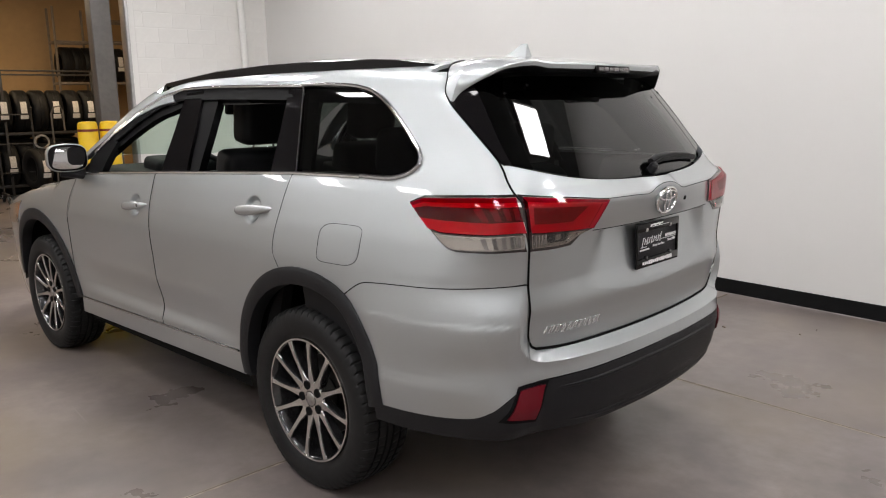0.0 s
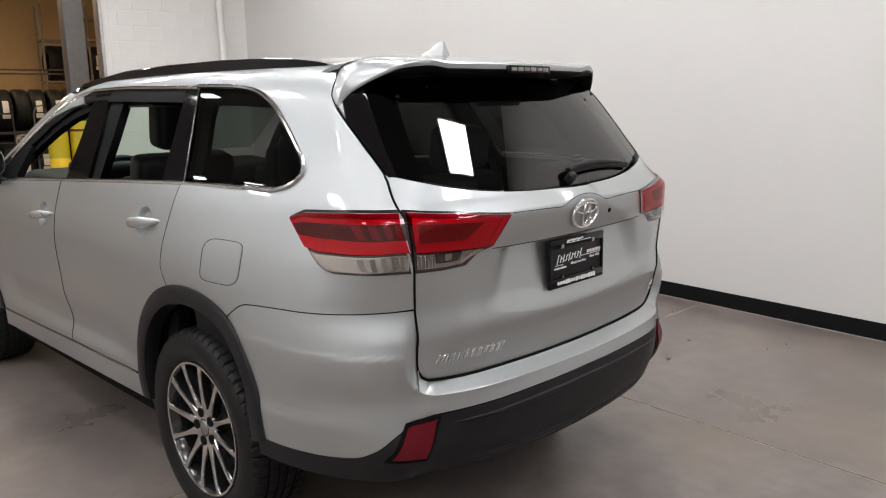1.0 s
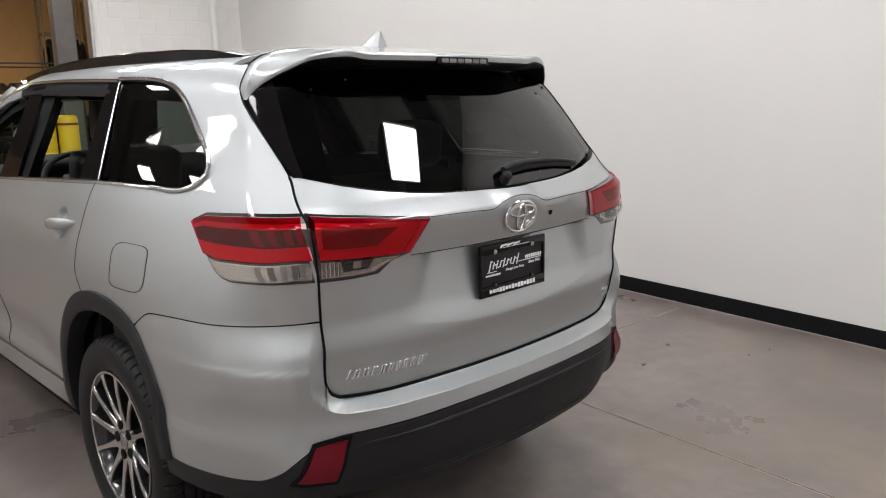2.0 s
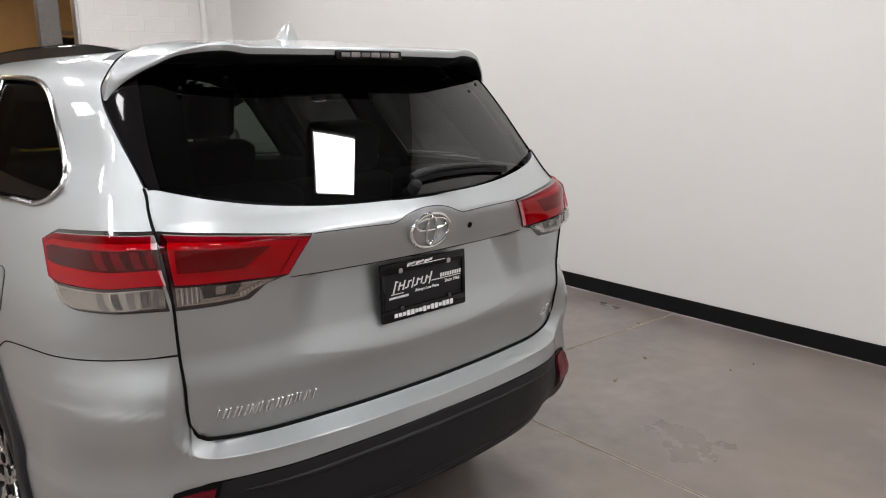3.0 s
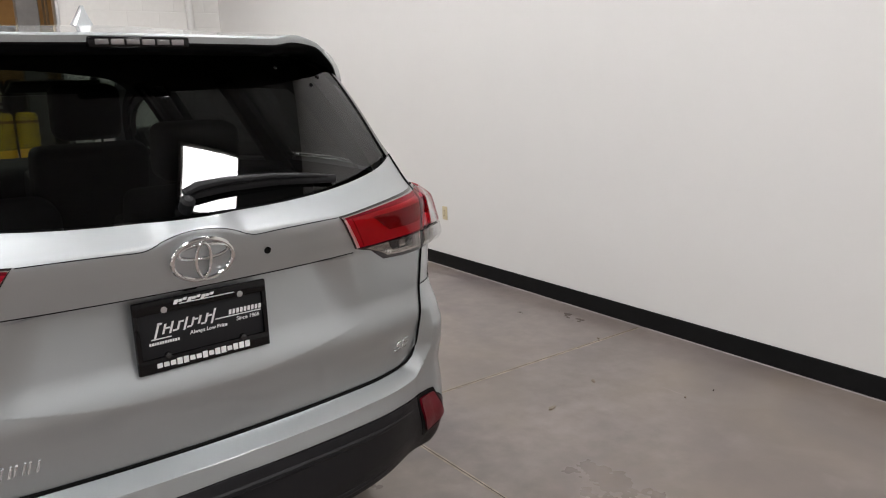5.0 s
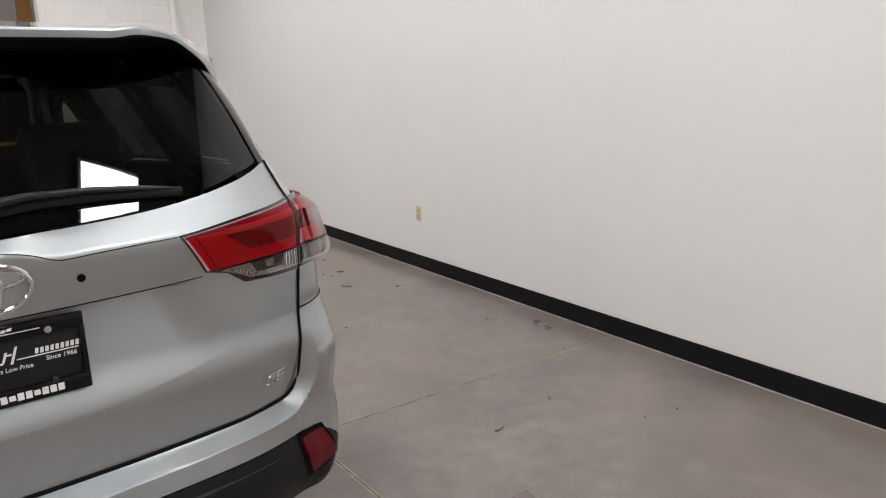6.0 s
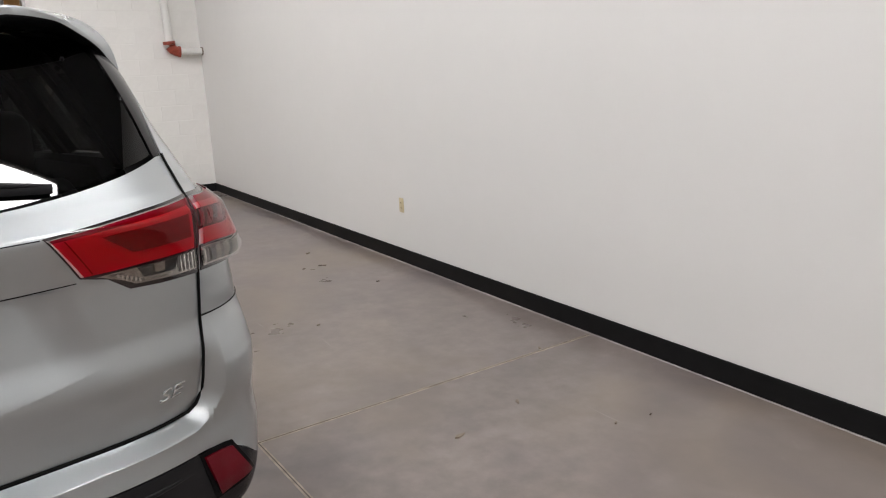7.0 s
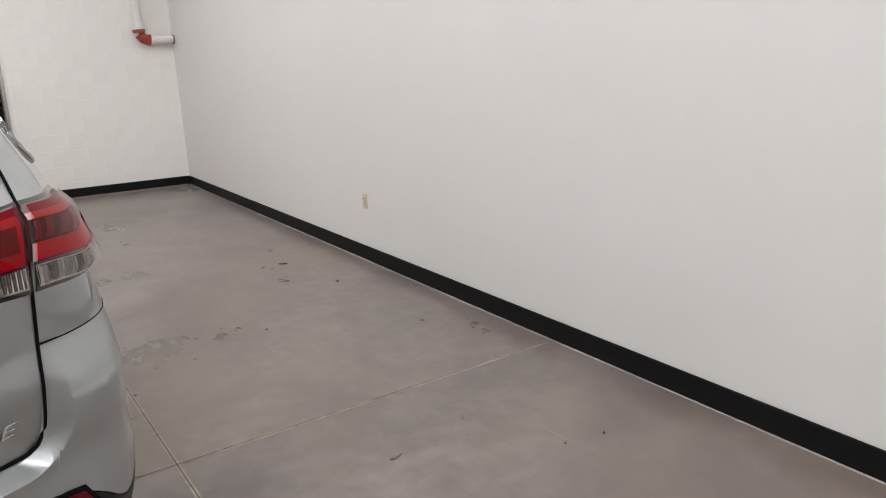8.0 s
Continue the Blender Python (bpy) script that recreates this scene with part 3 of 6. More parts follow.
def fender(mirrored):
    over = flat_side(list(reversed(arc(AXLE_F, 0.38, 0.50, 0.575, 35, 172, 30))))
    bottom = flat_side([(2.212, 0.46)]) + over
    top = flat_side([(2.11, 1.15), (2.5, 1.10), (2.9, 1.03), (3.2, 0.95), (3.32, 0.86)])
    left = flat_side([(2.212, 0.46), (2.25, 0.6), (2.23, 0.9), (2.11, 1.15)])
    right = [bottom[-1], (-0.9, 3.32, 0.86)]
    skin_part("fender", coons(bottom, top, left, right, 60, 30), "x", SILVER, car, mirror=mirrored)


both(fender)
both(door_seams)
skin_part("hood", coons([(-0.80, 2.38, 1.1), (0, 2.46, 1.1), (0.80, 2.38, 1.1)], [(-0.70, 3.45, 0.9), (0, 3.62, 0.9), (0.70, 3.45, 0.9)],
                        [(-0.80, 2.38, 1.1), (-0.80, 2.9, 1.0), (-0.70, 3.45, 0.9)], [(0.80, 2.38, 1.1), (0.80, 2.9, 1.0), (0.70, 3.45, 0.9)], 40, 40), "z", SILVER, car)

# roof: across from window top to window top
def roof_grid():
    rows = []
    for k in range(60):
        y = -0.44 + 1.86 * k / 59
        zl = float(top_z(max(y, -0.10))) + 0.022
        if y < -0.10:
            zl = 1.632 + 0.01 * math.sin(math.pi * (-0.1 - y) / 0.6)
        xl = 0.71 - 0.16 * max(-0.10 - y, 0)
        a0 = math.atan2(zl - 0.9, xl)
        rows.append([(-math.cos(a) * 0.7, y, 0.9 + math.sin(a) * 0.7) for a in np.linspace(a0, math.pi - a0, 61)])
    return np.array(rows)


skin_part("roof", roof_grid(), "c", SILVER, car)


def gate_grid():
    """From the bottom edge up to the glass, between the two seams."""
    n, m = 180, 211
    u, v = np.linspace(-1, 1, m)[None, :], np.linspace(0, 1, n)[:, None]
    z0, z1 = GATE_FOOT + 0.001 * u**2 + 0.006 * np.abs(u) ** 10, 1.247 + 0.012 * u**2 + 0.068 * np.abs(u) ** 3
    z = z0 + (z1 - z0) * v
    x = u * seam_x(z)
    return np.stack([x, 0 * x - 0.9, z], -1)


def gate_gap_path():
    half = [(float(seam_x(z)) + 0.003, z) for z in np.linspace(1.325, 0.79, 40)]
    us = np.linspace(1, 0, 40)
    low = [(u * float(seam_x(GATE_FOOT + 0.001 * u**2 + 0.006 * u**10)), GATE_FOOT + 0.001 * u**2 + 0.006 * u**10) for u in us]
    half = half + [(float(seam_x(z)) + 0.003, z) for z in (0.765, 0.745, 0.728)] + low
    return half + [(-x, z) for x, z in reversed(half[:-1])]


tailgate = skin_part("tailgate", gate_grid(), "y", SILVER, car, thick=0.02)


# Dark tube laid over the tailgate's edge gap, drawn in for its shade.
part("gate_gap_line", tube_bm([tuple(p) for p in snap([(x, -0.9, z) for x, z in gate_gap_path()], "y", 0.0014)], [0.0046 if z < 0.76 else 0.0036 for _, z in gate_gap_path()], 8), DARK, tailgate, "dark line drawn over the tailgate gap for its shade")


GLASS_POLY = (-0.8425, 0.775, 0.14, 0.165, 0.20, 0.16)


def glass_y(x, z):
    """The plain bowed surface of the rear glass."""
    a, b, c, d, e, f = GLASS_POLY
    h = z - 1.44
    return a + b * h + c * h**2 + d * x**2 + e * x**4 + f * h * x**2


def rear_glass_pane():
    """The rear glass between its two side trims: one even curve, its edges tucked under the trims."""
    nu, nv = 71, 50
    u, v = np.linspace(-1, 1, nu)[None, :], np.linspace(0, 1, nv)[:, None]
    z0 = 1.250 + 0.012 * u**2 + 0.066 * np.abs(u) ** 3
    z = z0 + (1.628 - 0.03 * u**2 - z0) * v
    x = u * glass_x(z)
    g = np.stack([x, 0 * x - 0.9, z], -1).reshape(-1, 3)
    p = snap(g, "y", -0.004)
    edge = ease(0.86, 1.0, np.abs(g[:, 0]) / glass_x(g[:, 2]))
    y = glass_y(g[:, 0], g[:, 2])
    p[:, 1] = y + edge * (p[:, 1] - y)
    h = g[:, 2] - 1.44
    _, b, c, d, e, f = GLASS_POLY
    x = g[:, 0]
    n = np.stack([2 * d * x + 4 * e * x**3 + 2 * f * x * h, 0 * h - 1, b + 2 * c * h + f * x**2], 1)
    n /= np.linalg.norm(n, axis=1, keepdims=True)
    Fc = [(j * nu + i, j * nu + i + 1, (j + 1) * nu + i + 1, (j + 1) * nu + i) for j in range(nv - 1) for i in range(nu - 1)]
    ob = mesh_object("rear_glass", p, Fc, PRIVACY, n)
    ob.parent = car
    ob["label"] = "dark privacy-tinted rear glass"
    return ob


def glass_trim_grid():
    """Gloss black between the glass and the pillar seam."""
    u, v = np.linspace(0, 1, 14)[None, :], np.linspace(0, 1, 40)[:, None]
    z = 1.322 + 0.266 * v + 0 * u
    xa, xb = glass_x(z) + 0.002, seam_x(z) - 0.003
    ya = snap(np.stack([-xa.ravel(), 0 * xa.ravel() - 0.9, z.ravel()], 1), "y")[:, 1].reshape(z.shape)
    return np.stack([-(xa + (xb - xa) * u), ya + (seam_y(z) - 0.003 - ya) * u, z], -1)


rear_glass = rear_glass_pane()
both(lambda mi: skin_part("glass_side_trim", glass_trim_grid(), "r", BLACK_GLOSS, car, "gloss black trim beside the rear glass", lift=0.001, thick=0.01, mirror=mi))


def bumper_grid():
    """The silver cover: wraps from arch to arch, below the tailgate and the quarter panels."""
    rows = []
    top_edge = pchip((0, 25, 36, 43, 46.3, 48, 49.1, 49.45, 49.65, 49.9, 54, 70, 83, 87, 94), (0.7050, 0.7052, 0.7055, 0.7070, 0.7105, 0.720, 0.738, 0.775, 0.83, 0.942, 0.940, 0.928, 0.919, 0.914, 0.852))
    low_edge = pchip((0, 35, 46, 50, 53, 57, 61, 68, 83, 94), (0.640, 0.632, 0.622, 0.608, 0.580, 0.530, 0.503, 0.494, 0.490, 0.49))
    half = np.concatenate([np.linspace(0, 42, 46), np.linspace(42, 52, 41)[1:], np.linspace(52, 83.5, 46)[1:]])
    w = np.concatenate([-half[::-1], half[1:]])[None, :]
    v = np.linspace(0, 1, 40)[:, None]
    # the ends follow the arch
    over = np.maximum(np.abs(w) - 74, 0) / 9.5
    z0, z1 = low_edge(np.abs(w)), top_edge(np.abs(w) + over * 10.4)
    z = z0 + (z1 - z0) * v
    end = pchip((0.49, 0.60, 0.72, 0.80, 0.856), (82.2, 83.2, 86.0, 89.4, 93.9))
    w2 = np.radians(np.abs(w) + over * (end(z) - 83.5)) * np.sign(w)
    return np.stack([np.sin(w2), -0.35 - np.cos(w2), z + 0 * w2], -1)


bumper = skin_part("rear_bumper", bumper_grid(), "r", SILVER, car, thick=0.012)


def valance_grid():
    low_edge = pchip((0, 35, 46, 50, 53, 57, 61, 68, 83, 94), (0.636, 0.628, 0.618, 0.604, 0.576, 0.526, 0.499, 0.490, 0.486, 0.486))
    w, v = np.linspace(-84.5, 84.5, 181)[None, :], np.linspace(0, 1, 34)[:, None]
    z1, z0 = low_edge(np.abs(w)), 0.414 + 0.012 * (w / 84.5) ** 2
    z = z0 + (z1 - z0) * v
    w = np.radians(w) + 0 * v
    return np.stack([np.sin(w), -0.35 - np.cos(w), z], -1)


def bumper_seam(mirrored):
    edge = pchip((50.4, 54, 70, 83, 87, 94), (0.944, 0.942, 0.930, 0.921, 0.916, 0.856))
    p = snap([(-math.sin(radians(w)), -0.35 - math.cos(radians(w)), float(edge(w))) for w in np.linspace(49.9, 93.5, 50)], "r", 0.0004)
    s = -1 if mirrored else 1
    part("bumper_seam", tube_bm([(s * x, y, z) for x, y, z in p], 0.0017, 6), DARK, bumper)


both(bumper_seam)
valance = skin_part("lower_bumper", valance_grid(), "r", BLACK_PLASTIC, car, "dark grained plastic lower bumper", thick=0.03, lift=0.001)


def cladding(cy, a0, a1, r_out0, r_out1, mirrored, name="wheel_arch_trim"):
    """A lip of dark plastic round a wheel opening."""
    V, Fc = [], []
    n = 48
    rows = []
    outer = arc(cy, 0.38, r_out0, r_out1, a0, a1, n) if cy else rear_arch(a0, a1, n)
    steps = ((0.004, -0.012), (0.0, 0.006), (-0.012, 0.012), (-0.055, 0.014), (-0.068, 0.008), (-0.072, -0.02), (-0.072, -0.05))
    flat = []
    for y, z in outer:
        w, r = math.atan2(z - 0.38, y - cy), math.hypot(y - cy, z - 0.38)
        flat += [(-0.9, cy + (r + dr) * math.cos(w), max(0.38 + (r + dr) * math.sin(w), 0.2)) for dr, _ in steps]
    q = snap(flat, "x") - np.array([(lift, 0, 0) for _ in outer for _, lift in steps])
    rows = q.reshape(len(outer), len(steps), 3)
    m = len(rows[0])
    V = [p for r in rows for p in r]
    Fc = [(k * m + i, k * m + i + 1, (k + 1) * m + i + 1, (k + 1) * m + i) for k in range(n) for i in range(m - 1)]
    if mirrored:
        V = [(-x, y, z) for x, y, z in V]
    part(name, (V, Fc), BLACK_PLASTIC, car, "dark plastic wheel arch trim", angle=50)


both(lambda mi: cladding(0, 1, 168, 0.455, 0.535, mi))
both(lambda mi: cladding(AXLE_F, 8, 174, 0.50, 0.60, mi))


def rocker(mirrored):
    g = coons(flat_side([(2.24, 0.345), (0.445, 0.375)]), flat_side([(2.205, 0.438), (1.7, 0.449), (1.18, 0.461), (0.8, 0.467), (0.462, 0.474)]), flat_side([(2.24, 0.345), (2.205, 0.438)]), flat_side([(0.445, 0.375), (0.462, 0.474)]), 60, 14)
    skin_part("rocker_panel", g, "x", SILVER, car, mirror=mirrored, thick=0.03)
    s = -1 if mirrored else 1
    pts = [(s * (on_side(y, z)[0] - 0.002), y, z) for y, z in ((2.19, 0.446), (1.7, 0.456), (1.18, 0.468), (0.8, 0.474), (0.47, 0.481))]
    part("rocker_strip", tube_bm(pts, 0.006, 8), SATIN_CHROME, car, "thin bright strip")


both(rocker)

# dark inner shell behind the seams
def liner(mirrored):
    g1 = coons(flat_side([(2.2, 0.30), (0.47, 0.30)]), flat_side([(2.2, 1.13), (0.12, 1.20)]), flat_side([(2.2, 0.30), (2.2, 1.13)]), flat_side([(0.47, 0.30), (0.47, 0.8), (0.30, 0.95), (0.12, 1.20)]), 30, 20)
    skin_part("inner_side", g1, "x", DARK, car, lift=-0.030, thick=0, mirror=mirrored)
    g2 = coons([(-0.9, -0.56, 0.45), (-0.78, -0.9, 0.45), (-0.5, -1.0, 0.45), (0, -1.1, 0.45)], [(-0.78, -0.5, 1.24), (-0.69, -0.86, 1.24), (-0.45, -0.95, 1.235), (0, -1.0, 1.22)],
               [(-0.9, -0.56, 0.45), (-0.9, -0.56, 0.9), (-0.78, -0.5, 1.24)], [(0, -1.1, 0.45), (0, -1.0, 0.9), (0, -1.0, 1.22)], 60, 30)
    skin_part("inner_corner", g2, "r", DARK, car, lift=-0.035, thick=0, mirror=mirrored)
    g3 = coons([(-0.72, -0.86, 1.24), (-0.60, -0.92, 1.24)], [(-0.58, -0.55, 1.62), (-0.50, -0.66, 1.62)], [(-0.72, -0.86, 1.24), (-0.66, -0.66, 1.53), (-0.58, -0.55, 1.62)], [(-0.60, -0.92, 1.24), (-0.58, -0.74, 1.53), (-0.50, -0.66, 1.62)], 8, 24)
    skin_part("gate_pillar", g3, "r", DARK, car, lift=-0.022, thick=0, mirror=mirrored)


both(liner)


# ---- tail lamps ----
def rear_pts(*xz):
    """Points (distance from the middle, z) on the car's left rear."""
    return [on_rear(-x, z) for x, z in xz]


def side_pts(*yz):
    return [tuple(on_side(y, z)) for y, z in yz]


def lamp_patch(name, bottom, top, material, parent, label, lift, mirrored, nu=24, nv=12, thick=0.014):
    g = coons(bottom, top, [bottom[0], top[0]], [bottom[-1], top[-1]], nu, nv)
    return skin_part(name, g, "r", material, parent, label, lift=lift, thick=thick, mirror=mirrored)


def bulge(base):
    """The outer lamp swells out round the car's corner."""
    def lift(p):
        th = np.degrees(np.arctan2(np.abs(p[:, 0]), -(p[:, 1] + 0.35)))
        return base + 0.030 * ease(51.5, 58, th) * (1 - ease(66, 79, th)) * ease(1.03, 1.09, p[:, 2]) * (1 - ease(1.19, 1.245, p[:, 2]))
    return lift


def bowl(base, cx, cz, rx, rz, rise):
    """A domed reflector in the lamp's floor."""
    def lift(p):
        b = base(p) if callable(base) else base
        r2 = ((np.abs(p[:, 0]) - cx) / rx) ** 2 + ((p[:, 2] - cz) / rz) ** 2
        return b + rise * np.maximum(1 - r2, 0)
    return lift


def tail_lamps(mirrored):
    # outer lamp, fixed to the quarter panel
    sx = 0.7045
    top = side_pts((-0.548, 1.203), (-0.602, 1.226)) + rear_pts((0.775, 1.234), (sx, 1.236))
    cut = side_pts((-0.655, 1.127), (-0.70, 1.119)) + rear_pts((0.765, 1.118), (sx, 1.117))
    low = side_pts((-0.738, 1.066), (-0.765, 1.058)) + rear_pts((0.775, 1.056), (sx, 1.056))
    rim = lamp_patch("outer_tail_lamp", low, top, LAMP_SHELL, car, "red and clear tail lamp on the quarter panel", bulge(0.003), mirrored, nu=90, nv=60, thick=0.015)
    red_top = side_pts((-0.556, 1.201), (-0.606, 1.219)) + rear_pts((0.775, 1.227), (sx + 0.003, 1.228))
    rim_low = side_pts((-0.566, 1.192), (-0.610, 1.206)) + rear_pts((0.775, 1.212), (sx + 0.003, 1.212))
    strip_low = side_pts((-0.574, 1.184), (-0.620, 1.194)) + rear_pts((0.775, 1.199), (sx + 0.006, 1.199))
    dark_low = side_pts((-0.604, 1.157), (-0.68, 1.155)) + rear_pts((0.765, 1.153), (sx + 0.006, 1.152))
    lamp_patch("upper_rim", rim_low, red_top, LAMP_SMOKE, rim, "smoked upper rim", bulge(0.0056), mirrored, nu=90, nv=8, thick=0.001)
    lamp_patch("upper_strip", strip_low, rim_low, LAMP_BACK, rim, "pale light guide", bulge(0.0066), mirrored, nu=90, nv=8, thick=0.001)
    lamp_patch("lower_strip", cut, dark_low, LAMP_BACK, rim, "pale light guide", bulge(0.0068), mirrored, nu=90, nv=16, thick=0.0015)
    lamp_patch("inner_housing", dark_low, strip_low, LAMP_DEEP, rim, "dark lamp housing", bulge(0.0048), mirrored, nu=90, nv=20, thick=0.001)
    for x in (0.724, 0.742, 0.762, 0.782):
        lamp_patch("reflector_facet", rear_pts((x + 0.005, 1.158), (x - 0.006, 1.158)), rear_pts((x + 0.006, 1.196), (x - 0.004, 1.196)), LAMP_SMOKE, rim, "", bowl(bulge(0.0062), x, 1.177, 0.010, 0.024, 0.004), mirrored, nu=8, nv=20, thick=0.001)
    lamp_patch("red_lens", cut, red_top, RED_LENS, rim, "clear red lens", bulge(0.0140), mirrored, nu=90, nv=50, thick=0.0)
    clear_low = side_pts((-0.735, 1.075), (-0.762, 1.067)) + rear_pts((0.775, 1.065), (sx + 0.006, 1.065))
    clear_top = side_pts((-0.674, 1.117), (-0.705, 1.111)) + rear_pts((0.765, 1.110), (sx + 0.006, 1.109))
    lamp_patch("reflector", clear_low, clear_top, LAMP_SILVER, rim, "silver reflector", bulge(0.0050), mirrored, nu=90, nv=24, thick=0.001)
    for k in range(11):
        x = 0.7165 + 0.0088 * k
        lamp_patch("reflector_bowl", rear_pts((x + 0.004, 1.070), (x - 0.004, 1.070)), rear_pts((x + 0.004, 1.106), (x - 0.004, 1.106)), (LAMP_SILVER, LAMP_GREY, LAMP_SILVER, LAMP_DEEP)[k % 4], rim, "bulb reflector", bowl(bulge(0.0064), x, 1.088, 0.0045, 0.024, 0.004), mirrored, nu=6, nv=20, thick=0.001)
    lamp_patch("bulb_slot", rear_pts((0.7355, 1.074), (0.7325, 1.074)), rear_pts((0.7365, 1.105), (0.7335, 1.105)), LAMP_DEEP, rim, "dark slot", bulge(0.0112), mirrored, nu=3, nv=14, thick=0.001)
    lamp_patch("clear_lens", clear_low, clear_top, CLEAR_LENS, rim, "clear lens", bulge(0.0140), mirrored, nu=90, nv=30, thick=0.0)
    # inner lamp, fixed to the tailgate
    sx = 0.6965
    top = rear_pts((sx + 0.003, 1.236), (0.58, 1.224), (0.46, 1.210), (0.370, 1.201))
    low = rear_pts((sx, 1.055), (0.60, 1.055), (0.53, 1.058), (0.485, 1.090), (0.43, 1.103))
    rim = lamp_patch("inner_tail_lamp", low, top, LAMP_SHELL, tailgate, "red and clear tail lamp on the tailgate", 0.003, mirrored, nu=90, nv=60, thick=0.015)
    r_low = rear_pts((sx - 0.007, 1.115), (0.58, 1.111), (0.50, 1.107), (0.431, 1.106))
    r_top = rear_pts((sx - 0.005, 1.230), (0.58, 1.219), (0.46, 1.206), (0.374, 1.197))
    b_top = rear_pts((sx - 0.007, 1.213), (0.58, 1.205), (0.46, 1.195), (0.382, 1.189))
    lamp_patch("light_guide", r_low, b_top, LAMP_BACK, rim, "pale light guide", 0.0054, mirrored, nu=80, nv=44, thick=0.001)
    lamp_patch("upper_rim", b_top, r_top, LAMP_SMOKE, rim, "smoked upper rim", 0.0054, mirrored, nu=80, nv=10, thick=0.001)
    d_low = rear_pts((sx - 0.014, 1.143), (0.60, 1.141), (0.540, 1.140))
    d_top = rear_pts((sx - 0.014, 1.196), (0.60, 1.192), (0.478, 1.184))
    lamp_patch("smoked_insert", d_low, d_top, LAMP_SMOKE, rim, "smoked inner panel", 0.0082, mirrored, nu=60, nv=24, thick=0.0015)
    lamp_patch("guide_line", rear_pts((0.455, 1.109), (0.452, 1.109)), rear_pts((0.408, 1.190), (0.405, 1.190)), LAMP_SMOKE, rim, "", 0.0066, mirrored, nu=3, nv=30, thick=0.0005)
    lamp_patch("red_lens", r_low, r_top, RED_LENS, rim, "clear red lens", 0.0140, mirrored, nu=80, nv=50, thick=0.0)
    c_low = rear_pts((sx - 0.007, 1.066), (0.60, 1.065), (0.542, 1.067), (0.518, 1.080))
    c_top = rear_pts((sx - 0.007, 1.109), (0.60, 1.106), (0.54, 1.103), (0.462, 1.100))
    lamp_patch("reflector", c_low, c_top, LAMP_SILVER, rim, "silver reflector", 0.0052, mirrored, nu=60, nv=24, thick=0.001)
    k_low = rear_pts((0.632, 1.078), (0.560, 1.078))
    k_top = rear_pts((0.640, 1.106), (0.545, 1.104))
    lamp_patch("bulb_recess", k_low, k_top, ALLOY_BLACK, rim, "dark bulb recess", 0.0075, mirrored, nu=10, nv=6, thick=0.001)
    lamp_patch("bulb", rear_pts((0.606, 1.084), (0.584, 1.084)), rear_pts((0.607, 1.103), (0.583, 1.103)), LAMP_SILVER, rim, "clear bulb", bowl(0.0078, 0.595, 1.093, 0.012, 0.011, 0.004), mirrored, nu=8, nv=8, thick=0.001)
    for k in range(9):
        x = 0.682 - 0.005 * k
        g = np.array([[on_rear(-x - dx, z) for z in (1.070, 1.107)] for dx in (-0.0012, 0.0012)])
        skin_part("lens_rib", g, "r", CHROME if k % 2 else LAMP_GREY, rim, lift=0.0078, thick=0.001, mirror=mirrored)
    for k in range(6):
        x, z = 0.548 - 0.009 * k, 1.075 + 0.0035 * k
        g = np.array([[on_rear(-x - dx, z + dz) for dz in (-0.004, 0.004)] for dx in (-0.0025, 0.0025)])
        skin_part("lens_bead", g, "r", CHROME, rim, lift=0.0085, thick=0.001, mirror=mirrored)
    lamp_patch("clear_lens", c_low, c_top, CLEAR_LENS, rim, "clear lens", 0.0140, mirrored, nu=60, nv=30, thick=0.0)


both(tail_lamps)


# ---- tailgate fittings ----
def on_gate(x, z, lift):
    return Vector(snap([(x, -0.9, z)], "y", lift)[0])


def gate_frame(x, z, lift):
    """A pose on the tailgate: local x to the car's right, local y up the panel, local z outwards."""
    p = on_gate(x, z, lift)
    n = Vector(skin_normal(np.array([on_gate(x, z, 0)]))[0]).normalized()
    r = Vector((1, 0, 0))
    r = (r - r.dot(n) * n).normalized()
    u = n.cross(r)
    return Matrix(((r.x, u.x, n.x, p.x), (r.y, u.y, n.y, p.y), (r.z, u.z, n.z, p.z), (0, 0, 0, 1)))


def ellipse(a, b, m, n=64, cx=0, cy=0):
    return [m @ Vector((cx + a * math.cos(2 * math.pi * k / n), cy + b * math.sin(2 * math.pi * k / n), 0)) for k in range(n)]


def garnish_shade_lines():
    """Fine dark tubes painting crease shade above and below the badge band."""
    upper = [(0.368, 1.1985), (0.28, 1.1975), (0.19, 1.1955), (0.135, 1.1935), (0.110, 1.1985), (0.085, 1.2095), (0.055, 1.2185), (0.025, 1.2235), (0.0, 1.2245)]
    lower = [(0.425, 1.0945), (0.30, 1.0925), (0.15, 1.0915), (0.0, 1.0910)]
    for half, r in ((upper, 0.0013), (lower, 0.0015)):
        line = resample([(x, 0, z) for x, z in half] + [(-x, 0, z) for x, z in reversed(half[:-1])], 70, True)
        p = snap([(x, -0.9, z) for x, _, z in line], "y", -0.0004)
        part("crease_shade_line", tube_bm([tuple(q) for q in p], r, 6), DARK, tailgate, "fine dark line drawn for the shade in a crease")


